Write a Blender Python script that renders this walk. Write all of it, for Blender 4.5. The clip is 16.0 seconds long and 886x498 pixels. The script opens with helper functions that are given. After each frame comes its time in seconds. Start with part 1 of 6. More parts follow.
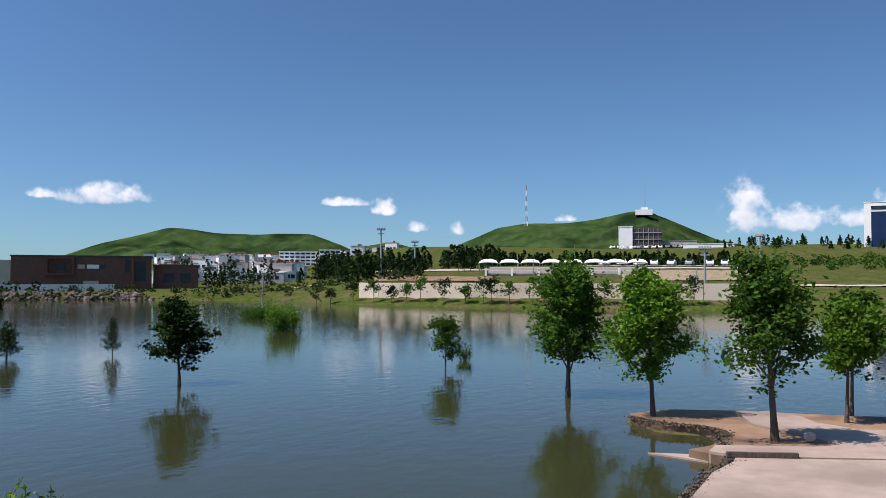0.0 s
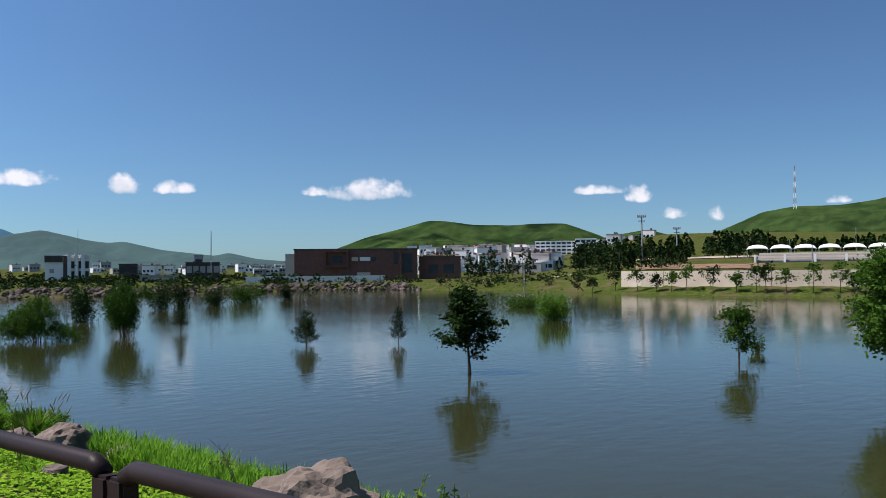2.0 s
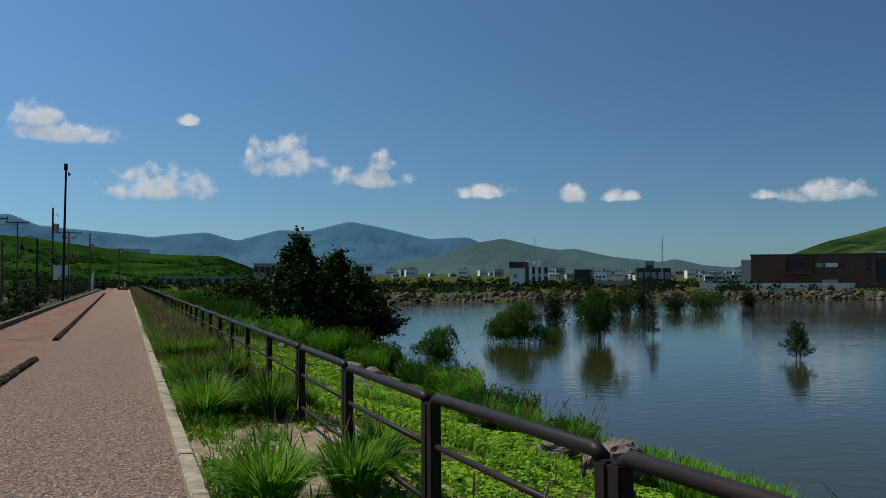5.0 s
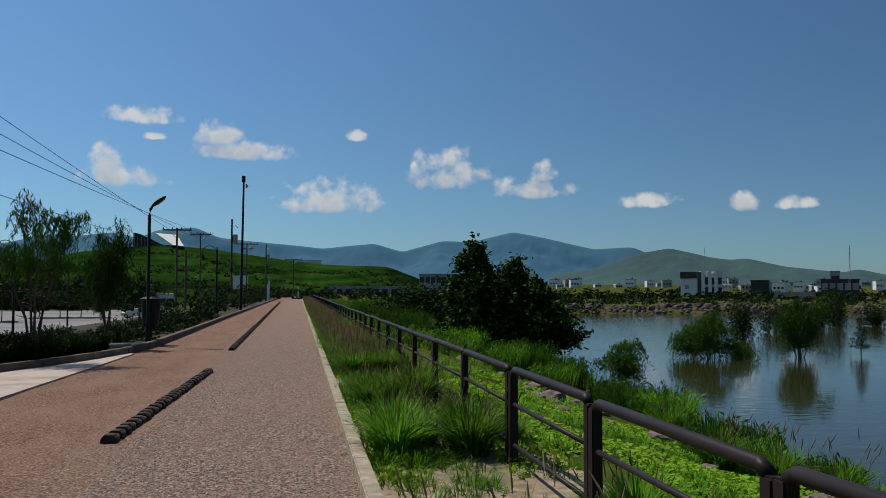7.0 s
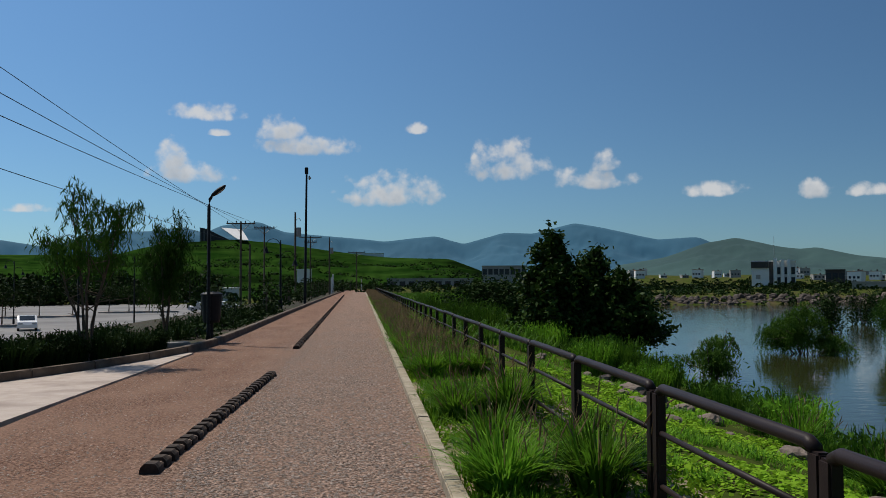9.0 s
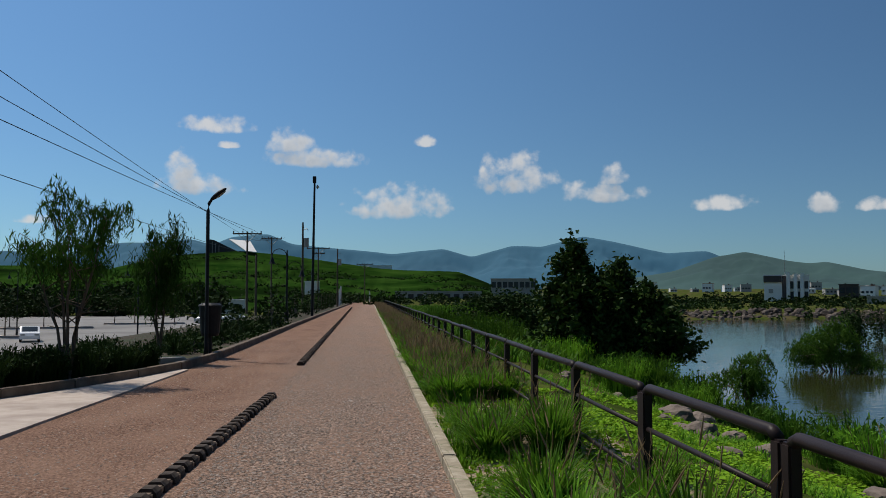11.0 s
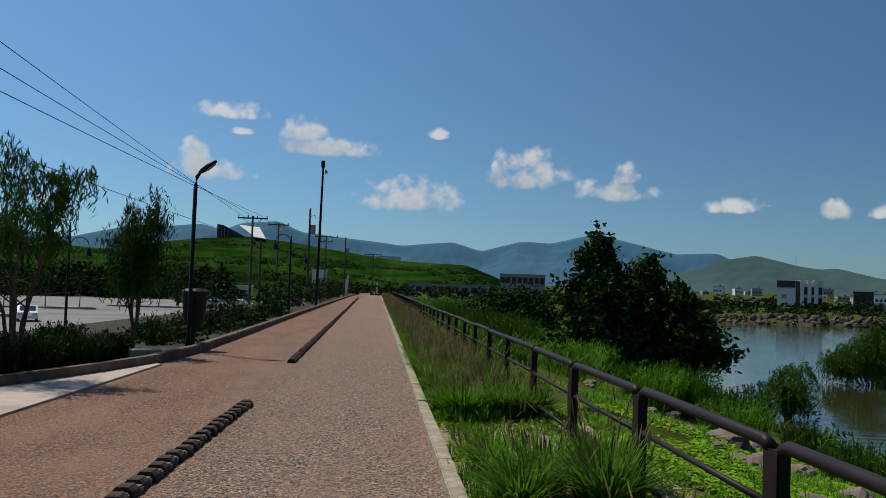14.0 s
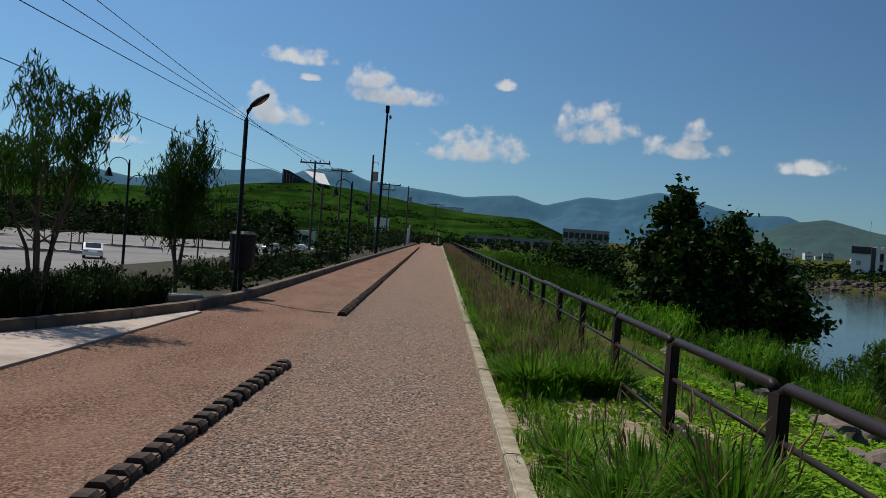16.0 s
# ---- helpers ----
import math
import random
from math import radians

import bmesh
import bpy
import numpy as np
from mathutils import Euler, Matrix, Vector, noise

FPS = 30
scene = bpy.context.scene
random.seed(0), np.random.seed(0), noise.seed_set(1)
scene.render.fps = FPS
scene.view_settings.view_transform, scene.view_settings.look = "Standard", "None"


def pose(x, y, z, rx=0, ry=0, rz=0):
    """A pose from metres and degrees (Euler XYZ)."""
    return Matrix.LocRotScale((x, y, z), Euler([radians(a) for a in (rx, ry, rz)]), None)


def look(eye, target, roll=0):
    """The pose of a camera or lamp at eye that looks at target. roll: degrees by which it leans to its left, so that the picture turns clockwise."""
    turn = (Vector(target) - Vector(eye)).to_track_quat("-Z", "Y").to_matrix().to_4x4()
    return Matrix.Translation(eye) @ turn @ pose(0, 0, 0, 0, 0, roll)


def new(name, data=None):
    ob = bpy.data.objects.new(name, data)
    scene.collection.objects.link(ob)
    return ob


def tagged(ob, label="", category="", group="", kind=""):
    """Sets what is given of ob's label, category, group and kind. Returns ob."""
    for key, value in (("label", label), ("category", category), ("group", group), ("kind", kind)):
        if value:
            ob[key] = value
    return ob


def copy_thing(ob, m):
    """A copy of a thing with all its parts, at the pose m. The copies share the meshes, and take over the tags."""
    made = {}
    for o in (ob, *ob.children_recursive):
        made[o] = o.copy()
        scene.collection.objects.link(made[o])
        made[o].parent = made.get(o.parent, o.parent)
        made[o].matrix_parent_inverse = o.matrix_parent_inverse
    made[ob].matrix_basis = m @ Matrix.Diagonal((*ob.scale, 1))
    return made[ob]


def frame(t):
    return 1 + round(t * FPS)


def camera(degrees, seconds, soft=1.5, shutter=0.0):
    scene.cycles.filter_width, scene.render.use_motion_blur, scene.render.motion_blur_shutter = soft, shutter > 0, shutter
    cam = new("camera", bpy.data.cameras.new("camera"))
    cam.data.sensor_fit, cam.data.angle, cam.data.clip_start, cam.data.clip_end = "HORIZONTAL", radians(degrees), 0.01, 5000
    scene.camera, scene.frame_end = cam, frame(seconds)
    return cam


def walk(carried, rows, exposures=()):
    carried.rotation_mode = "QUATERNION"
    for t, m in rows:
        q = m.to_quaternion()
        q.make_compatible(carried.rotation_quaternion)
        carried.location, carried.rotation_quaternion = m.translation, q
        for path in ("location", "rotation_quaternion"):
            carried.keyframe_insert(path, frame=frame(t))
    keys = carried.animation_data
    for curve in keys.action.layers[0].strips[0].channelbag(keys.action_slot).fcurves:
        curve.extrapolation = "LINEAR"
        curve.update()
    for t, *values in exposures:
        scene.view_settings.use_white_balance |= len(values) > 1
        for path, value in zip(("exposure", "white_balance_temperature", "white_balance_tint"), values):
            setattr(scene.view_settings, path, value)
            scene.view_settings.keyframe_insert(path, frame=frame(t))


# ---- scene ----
EXPOSURES = [(0.0, 0.44, 6550, 20), (1.5, 0.46, 6600, 21), (2.5, 0.11, 6600, 15), (3.5, -0.19, 6500, 12), (7.0, -0.34, 6700, 11), (16.0, -0.34, 6750, 11)]
cam = camera(52.40, 16.0, soft=0.8)
# seconds, x, y, z, heading to the right of the path, pitch, roll
PATH = [
    (0.0, 0.536, -3.466, 1.624, 63.24, 2.05, 0.08),
    (0.5, 0.499, -3.255, 1.609, 64.38, 0.93, 0.31),
    (1.0, 0.411, -2.971, 1.606, 62.24, 0.39, 0.34),
    (1.5, 0.396, -2.624, 1.604, 55.73, 0.71, -0.08),
    (2.0, 0.475, -2.296, 1.618, 47.20, 1.43, -0.54),
    (2.5, 0.479, -1.944, 1.630, 39.74, 1.79, -0.47),
    (3.0, 0.379, -1.551, 1.627, 34.24, 1.69, -0.08),
    (3.5, 0.309, -1.167, 1.632, 29.42, 1.84, 0.48),
    (4.0, 0.210, -0.843, 1.628, 25.64, 1.92, 0.74),
    (4.5, 0.157, -0.497, 1.623, 22.18, 1.89, 0.18),
    (4.7, 0.114, -0.440, 1.624, 21.06, 1.92, 0.07),
    (6.8, 0.038, 1.853, 1.577, 9.92, 2.53, -0.07),
    (7.0, 0.044, 1.951, 1.577, 9.08, 2.64, 0.12),
    (7.5, -0.000, 2.380, 1.582, 7.19, 2.61, -0.28),
    (8.0, -0.014, 2.853, 1.615, 6.06, 2.40, -0.49),
    (8.5, -0.071, 3.347, 1.609, 5.50, 2.14, -0.65),
    (9.0, -0.090, 3.864, 1.599, 5.18, 2.14, -0.28),
    (9.5, -0.126, 4.337, 1.598, 5.11, 2.51, 0.28),
    (10.0, -0.114, 4.778, 1.583, 4.82, 2.96, 0.30),
    (12.5, -0.193, 6.886, 1.564, 4.73, 2.95, -0.18),
    (13.0, -0.161, 7.297, 1.568, 4.80, 2.68, 0.14),
    (13.5, -0.073, 7.720, 1.576, 4.58, 2.61, 0.87),
    (14.0, -0.045, 8.102, 1.579, 4.08, 2.51, 2.05),
    (14.5, -0.047, 8.484, 1.576, 2.68, 2.33, 3.70),
    (15.0, -0.070, 8.885, 1.593, 0.84, 1.49, 4.82),
    (15.5, -0.051, 9.330, 1.574, -0.44, 0.05, 4.61),
    (16.0, -0.022, 9.769, 1.569, 0.31, -0.77, 4.20),
]
walk(cam, [(t, pose(x, y, z, 90 + p, 0, -h) @ pose(0, 0, 0, 0, 0, r)) for t, x, y, z, h, p, r in PATH], EXPOSURES)

WL = -1.58          # level of the lake
SUN_AZ, SUN_EL = -46.0, 59.0   # degrees, to the right of the path; above the horizon

# ---- sky and sun ----
CLOUDS = [  # bearing, height of the base, half width, height, in degrees
    (42.5, 4.9, 3.0, 0.9), (39.2, 5.0, 1.0, 0.5), (57.2, 4.9, 1.7, 0.45), (59.6, 4.5, 0.9, 0.8), (61.6, 3.3, 0.9, 0.5),
    (64.2, 3.2, 0.6, 0.7), (71.0, 3.9, 0.7, 0.4), (82.0, 3.8, 1.6, 2.4), (84.6, 3.5, 1.8, 1.3), (88.0, 3.5, 2.2, 0.9), (90.5, 4.8, 1.4, 1.6),
    (9.2, 7.2, 2.7, 1.9), (14.6, 6.2, 2.9, 1.0), (15.4, 7.2, 1.5, 0.9), (22.2, 5.4, 2.0, 0.7), (27.8, 5.2, 1.0, 0.9), (30.6, 5.1, 1.4, 0.6),
    (1.9, 5.4, 3.8, 1.5), (-10.5, 6.6, 2.7, 1.0), (-11.6, 7.0, 1.1, 1.9), (-9.5, 10.3, 2.4, 0.8), (-5.0, 9.3, 1.6, 1.2), (-3.5, 8.4, 3.2, 1.0),
    (3.6, 9.6, 0.9, 0.5), (-8.8, 9.2, 0.7, 0.3), (-19.6, 4.3, 1.4, 0.4)]


def make_world():
    w = bpy.data.worlds.new("sky")
    scene.world = w
    w.use_nodes = True
    nt = w.node_tree
    nt.nodes.clear()
    N, L = nt.nodes.new, nt.links.new

    def val(op, a, b=None, c=None, clamp=False):
        n = N("ShaderNodeMath")
        n.operation = op
        n.use_clamp = clamp
        for i, s in enumerate((a, b, c)):
            if s is None:
                continue
            if isinstance(s, (int, float)):
                n.inputs[i].default_value = s
            else:
                L(s, n.inputs[i])
        return n.outputs[0]

    sky = N("ShaderNodeTexSky")
    sky.sky_type = "NISHITA"
    sky.sun_disc = False
    sky.sun_elevation = radians(SUN_EL)
    sky.sun_rotation = radians(SUN_AZ)
    sky.altitude = 2000
    sky.air_density, sky.dust_density, sky.ozone_density = 0.95, 2.2, 1.8
    tex = N("ShaderNodeTexCoord")
    sep = N("ShaderNodeSeparateXYZ")
    L(tex.outputs["Generated"], sep.inputs[0])
    x, y, z = sep.outputs
    az = val("MULTIPLY", val("ARCTAN2", x, y), 180 / math.pi)
    el = val("MULTIPLY", val("ARCSINE", z), 180 / math.pi)
    comb = N("ShaderNodeCombineXYZ")
    L(az, comb.inputs[0])
    L(el, comb.inputs[1])
    noi = N("ShaderNodeTexNoise")
    noi.inputs["Scale"].default_value = 0.75
    noi.inputs["Detail"].default_value = 8
    noi.inputs["Roughness"].default_value = 0.58
    L(comb.outputs[0], noi.inputs["Vector"])
    cell = N("ShaderNodeTexVoronoi")
    cell.feature = "SMOOTH_F1"
    cell.inputs["Scale"].default_value = 1.15
    cell.inputs["Detail"].default_value = 2.5
    cell.inputs["Roughness"].default_value = 0.45
    L(comb.outputs[0], cell.inputs["Vector"])
    rag = val("MULTIPLY", val("SUBTRACT", noi.outputs["Fac"], 0.5), 2.1)
    puff = val("MULTIPLY", val("SUBTRACT", 0.42, cell.outputs["Distance"]), 0.9)

    def nearest(clouds, lift):
        top = None
        for a, e, w2, h in clouds:
            w2, h = w2 * 1.1, h * 1.2
            dx = val("DIVIDE", val("SUBTRACT", az, a), w2)
            up = val("DIVIDE", val("SUBTRACT", el, e - lift * h), h)
            dy = val("MAXIMUM", up, val("MULTIPLY", up, -2.6))
            d = val("SUBTRACT", 1.0, val("MULTIPLY_ADD", dx, dx, val("MULTIPLY", dy, dy)))
            top = d if top is None else val("MAXIMUM", top, d)
        return top

    best = nearest(CLOUDS, 0.0)
    body = val("ADD", val("MULTIPLY_ADD", best, 0.95, 0.12), val("ADD", rag, puff))
    keep = val("MULTIPLY", val("ADD", best, 0.75), 1.4, clamp=True)
    dens = N("ShaderNodeMapRange")
    dens.interpolation_type = "SMOOTHSTEP"
    dens.inputs[1].default_value, dens.inputs[2].default_value = 0.0, 0.95
    L(body, dens.inputs[0])
    mask = val("MULTIPLY", val("MULTIPLY", dens.outputs[0], keep), 0.88)
    under = nearest([c for c in CLOUDS if c[3] >= 0.9], 0.55)
    shade = val("MULTIPLY", val("ADD", val("MULTIPLY", under, 0.55), val("MULTIPLY", rag, 0.9)), 1.0, clamp=True)
    grey = N("ShaderNodeMix")
    grey.data_type = "RGBA"
    grey.inputs["A"].default_value = (8.6, 8.9, 9.2, 1)
    grey.inputs["B"].default_value = (4.7, 5.4, 6.2, 1)
    L(shade, grey.inputs["Factor"])
    mix = N("ShaderNodeMix")
    mix.data_type = "RGBA"
    L(mask, mix.inputs["Factor"])
    tint = N("ShaderNodeMix")
    tint.data_type = "RGBA"
    tint.blend_type = "MULTIPLY"
    tint.inputs["Factor"].default_value = 1.0
    L(sky.outputs[0], tint.inputs["A"])
    tint.inputs["B"].default_value = (0.67, 1.0, 1.17, 1)
    # brighter haze towards the sun
    _a, _e = radians(SUN_AZ), radians(SUN_EL)
    near = val("ADD", val("ADD", val("MULTIPLY", x, math.sin(_a) * math.cos(_e)), val("MULTIPLY", y, math.cos(_a) * math.cos(_e))), val("MULTIPLY", z, math.sin(_e)))
    near = val("MAXIMUM", near, 0.0)
    haze = N("ShaderNodeVectorMath")
    haze.operation = "SCALE"
    L(tint.outputs["Result"], haze.inputs[0])
    L(val("MULTIPLY_ADD", val("MULTIPLY", near, near), 1.22, 0.72), haze.inputs["Scale"])
    L(haze.outputs[0], mix.inputs["A"])
    L(grey.outputs["Result"], mix.inputs["B"])
    bg = N("ShaderNodeBackground")
    bg.inputs["Strength"].default_value = 0.09
    L(mix.outputs["Result"], bg.inputs[0])
    out = N("ShaderNodeOutputWorld")
    L(bg.outputs[0], out.inputs[0])


make_world()
sun = new("sun", bpy.data.lights.new("sun", "SUN"))
sun.data.energy, sun.data.angle, sun.data.color = 5.0, radians(0.53), (1.0, 0.95, 0.86)
_a, _e = radians(SUN_AZ), radians(SUN_EL)
_s = Vector((math.sin(_a) * math.cos(_e), math.cos(_a) * math.cos(_e), math.sin(_e)))
sun.matrix_world = look(_s * 50, (0, 0, 0))


# ---- materials ----
def material(name, c1, c2, scale=4.0, rough=0.8, bump=0.0, bscale=None, metal=0.0, detail=6.0, c3=None, scale3=0.3, contrast=2.0,
             stretch=None, leafy=False, spec=0.25, coords="Object", rand=0.0):
    """Two tones in a fine grain and a third in large patches, with relief."""
    m = bpy.data.materials.new(name)
    m.use_nodes = True
    nt = m.node_tree
    N, L = nt.nodes.new, nt.links.new
    p = nt.nodes["Principled BSDF"]
    p.inputs["Roughness"].default_value = rough
    p.inputs["Metallic"].default_value = metal
    p.inputs["Specular IOR Level"].default_value = spec
    tc = N("ShaderNodeTexCoord")
    src = tc.outputs[coords]
    if stretch:
        mp = N("ShaderNodeMapping")
        mp.inputs["Scale"].default_value = stretch
        L(src, mp.inputs[0])
        src = mp.outputs[0]
    n1 = N("ShaderNodeTexNoise")
    n1.inputs["Scale"].default_value = scale
    n1.inputs["Detail"].default_value = detail
    L(src, n1.inputs["Vector"])
    ramp = N("ShaderNodeMapRange")
    ramp.inputs[1].default_value = 0.5 - 0.5 / contrast
    ramp.inputs[2].default_value = 0.5 + 0.5 / contrast
    L(n1.outputs["Fac"], ramp.inputs[0])
    mx = N("ShaderNodeMix")
    mx.data_type = "RGBA"
    mx.inputs["A"].default_value = (*c1, 1)
    mx.inputs["B"].default_value = (*c2, 1)
    L(ramp.outputs[0], mx.inputs["Factor"])
    col = mx.outputs["Result"]
    if c3:
        n3 = N("ShaderNodeTexNoise")
        n3.inputs["Scale"].default_value = scale3
        n3.inputs["Detail"].default_value = 5
        L(src, n3.inputs["Vector"])
        r3 = N("ShaderNodeMapRange")
        r3.inputs[1].default_value, r3.inputs[2].default_value = 0.48, 0.66
        L(n3.outputs["Fac"], r3.inputs[0])
        m3 = N("ShaderNodeMix")
        m3.data_type = "RGBA"
        L(r3.outputs[0], m3.inputs["Factor"])
        L(col, m3.inputs["A"])
        m3.inputs["B"].default_value = (*c3, 1)
        col = m3.outputs["Result"]
    if rand:
        oi = N("ShaderNodeObjectInfo")
        geo = N("ShaderNodeNewGeometry")
        add = N("ShaderNodeMath")
        add.operation = "ADD"
        L(oi.outputs["Random"], add.inputs[0])
        L(geo.outputs["Random Per Island"], add.inputs[1])
        mr = N("ShaderNodeMapRange")
        mr.inputs[1].default_value, mr.inputs[2].default_value = 0, 2
        mr.inputs[3].default_value, mr.inputs[4].default_value = 1 - rand, 1 + rand
        L(add.outputs[0], mr.inputs[0])
        hs = N("ShaderNodeHueSaturation")
        L(mr.outputs[0], hs.inputs["Value"])
        L(col, hs.inputs["Color"])
        col = hs.outputs[0]
    L(col, p.inputs["Base Color"])
    if bump:
        n2 = N("ShaderNodeTexNoise")
        n2.inputs["Scale"].default_value = bscale or scale * 3
        n2.inputs["Detail"].default_value = 8
        L(src, n2.inputs["Vector"])
        b = N("ShaderNodeBump")
        b.inputs["Strength"].default_value = bump
        b.inputs["Distance"].default_value = 0.03
        L(n2.outputs["Fac"], b.inputs["Height"])
        L(b.outputs[0], p.inputs["Normal"])
    if leafy:
        tr = N("ShaderNodeBsdfTranslucent")
        L(col, tr.inputs[0])
        ms = N("ShaderNodeMixShader")
        ms.inputs[0].default_value = 0.3 if leafy is True else leafy
        p.inputs["Specular IOR Level"].default_value = 0.05
        L(p.outputs[0], ms.inputs[1])
        L(tr.outputs[0], ms.inputs[2])
        L(ms.outputs[0], nt.nodes["Material Output"].inputs[0])
    return m


def water_material():
    m = bpy.data.materials.new("lake_water")
    m.use_nodes = True
    nt = m.node_tree
    N, L = nt.nodes.new, nt.links.new
    p = nt.nodes["Principled BSDF"]
    p.inputs["Base Color"].default_value = (0.030, 0.034, 0.013, 1)
    p.inputs["Roughness"].default_value = 0.07
    p.inputs["IOR"].default_value = 1.33
    tc = N("ShaderNodeTexCoord")
    n1 = N("ShaderNodeTexNoise")
    n1.inputs["Scale"].default_value = 1.3
    n1.inputs["Detail"].default_value = 4
    mp = N("ShaderNodeMapping")
    mp.inputs["Scale"].default_value = (1.0, 1.9, 1)
    mp.inputs["Rotation"].default_value = (0, 0, radians(-25))
    L(tc.outputs["Object"], mp.inputs[0])
    L(mp.outputs[0], n1.inputs["Vector"])
    n2 = N("ShaderNodeTexNoise")
    n2.inputs["Scale"].default_value = 0.06
    n2.inputs["Detail"].default_value = 3
    L(mp.outputs[0], n2.inputs["Vector"])
    mul = N("ShaderNodeMath")
    mul.operation = "MULTIPLY"
    L(n1.outputs["Fac"], mul.inputs[0])
    L(n2.outputs["Fac"], mul.inputs[1])
    b = N("ShaderNodeBump")
    b.inputs["Strength"].default_value = 0.22
    b.inputs["Distance"].default_value = 0.08
    L(mul.outputs[0], b.inputs["Height"])
    L(b.outputs[0], p.inputs["Normal"])
    return m


M_WATER = water_material()
M_GROUND = material("grass_and_soil", (0.030, 0.048, 0.010), (0.070, 0.090, 0.020), 1.8, 0.95, 0.8, 9, c3=(0.095, 0.074, 0.040), scale3=0.35, contrast=3, spec=0.0)


def path_material():
    """Reddish compacted gravel that passes into looser, paler gravel across the path."""
    m = bpy.data.materials.new("path_gravel")
    m.use_nodes = True
    nt = m.node_tree
    N, L = nt.nodes.new, nt.links.new
    p = nt.nodes["Principled BSDF"]
    p.inputs["Roughness"].default_value = 0.95
    p.inputs["Specular IOR Level"].default_value = 0.1
    src = N("ShaderNodeTexCoord").outputs["Object"]

    def grain(scale, lo, hi, detail=8, stretch=None):
        v = src
        if stretch:
            mp = N("ShaderNodeMapping")
            mp.inputs["Scale"].default_value = stretch
            L(src, mp.inputs[0])
            v = mp.outputs[0]
        n = N("ShaderNodeTexNoise")
        n.inputs["Scale"].default_value, n.inputs["Detail"].default_value = scale, detail
        L(v, n.inputs["Vector"])
        r = N("ShaderNodeMapRange")
        r.inputs[1].default_value, r.inputs[2].default_value = lo, hi
        L(n.outputs["Fac"], r.inputs[0])
        return r.outputs[0], n.outputs["Fac"]

    def blend(f, a, b, kind="MIX"):
        n = N("ShaderNodeMix")
        n.data_type, n.blend_type = "RGBA", kind
        if isinstance(f, float):
            n.inputs["Factor"].default_value = f
        else:
            L(f, n.inputs["Factor"])
        for key, c in (("A", a), ("B", b)):
            if isinstance(c, tuple):
                n.inputs[key].default_value = (*c, 1)
            else:
                L(c, n.inputs[key])
        return n.outputs["Result"]

    fine, raw = grain(34, 0.40, 0.60, 10)
    lump, raw2 = grain(11, 0.40, 0.62, 6)
    worn, _ = grain(1.3, 0.38, 0.64, 5, (1.0, 0.35, 1.0))
    red = blend(fine, (0.10, 0.053, 0.036), (0.34, 0.205, 0.142))
    red = blend(lump, red, blend(fine, (0.075, 0.039, 0.027), (0.225, 0.13, 0.088)))
    pale = blend(fine, (0.055, 0.036, 0.027), (0.50, 0.35, 0.265))
    pale = blend(lump, pale, blend(fine, (0.045, 0.030, 0.023), (0.30, 0.20, 0.15)))
    both = N("ShaderNodeSeparateXYZ")
    L(src, both.inputs[0])
    edge, wob = grain(2.2, 0.3, 0.7, 6)
    add = N("ShaderNodeMath")
    add.operation = "MULTIPLY_ADD"
    L(wob, add.inputs[0])
    add.inputs[1].default_value = 1.5
    L(both.outputs[0], add.inputs[2])
    r = N("ShaderNodeMapRange")
    r.inputs[1].default_value, r.inputs[2].default_value = -1.55, -0.45
    L(add.outputs[0], r.inputs[0])
    col = blend(r.outputs[0], red, pale)
    col = blend(worn, col, blend(0.55, col, (0.27, 0.165, 0.115)))
    L(col, p.inputs["Base Color"])
    total = N("ShaderNodeMath")
    total.operation = "ADD"
    L(raw, total.inputs[0])
    L(raw2, total.inputs[1])
    b = N("ShaderNodeBump")
    b.inputs["Strength"].default_value, b.inputs["Distance"].default_value = 1.0, 0.035
    L(total.outputs[0], b.inputs["Height"])
    L(b.outputs[0], p.inputs["Normal"])
    return m


M_PATH = path_material()
M_CONC = material("worn_concrete", (0.38, 0.31, 0.26), (0.48, 0.405, 0.345), 5, 0.9, 0.35, 40, c3=(0.30, 0.24, 0.20), scale3=1.2)
M_KERB_PALE = material("stained_cream_concrete", (0.27, 0.222, 0.155), (0.41, 0.35, 0.26), 9, 0.9, 0.5, 40, c3=(0.20, 0.168, 0.10), scale3=2.0, contrast=3)
# Dirty brown concrete, darkened overall to paint in the kerb's shadowed side.
M_KERB = material("shaded_dirty_brown_concrete", (0.10, 0.072, 0.052), (0.17, 0.128, 0.094), 5, 0.9, 0.4, 40, c3=(0.07, 0.05, 0.036), scale3=1.4)
M_RUBBER = material("dusty_black_rubber", (0.018, 0.015, 0.013), (0.075, 0.057, 0.045), 7, 0.85, 0.4, 20, contrast=3, spec=0.1)
M_YELLOW = material("worn_pale_paint", (0.19, 0.135, 0.095), (0.12, 0.083, 0.06), 9, 0.85, 0.2)
M_RAIL = material("brown_painted_steel", (0.016, 0.010, 0.009), (0.028, 0.018, 0.016), 3, 0.5, 0.05, 80, spec=0.16)
M_BARK = material("bark", (0.06, 0.045, 0.033), (0.12, 0.095, 0.07), 14, 0.95, 0.8, 30, stretch=(1, 1, 0.25))
M_LEAF = material("tree_leaves", (0.03, 0.075, 0.008), (0.065, 0.135, 0.018), 1.5, 0.7, leafy=True, rand=0.45)
M_LEAF_B = material("bright_leaves", (0.055, 0.135, 0.010), (0.11, 0.21, 0.022), 1.5, 0.7, leafy=True, rand=0.4)
# Leaf colours below real foliage: backlit and shaded crowns are painted in.
M_LEAF_D = material("shade_darkened_leaves", (0.008, 0.020, 0.004), (0.022, 0.044, 0.009), 1.5, 0.7, leafy=0.1, rand=0.6)
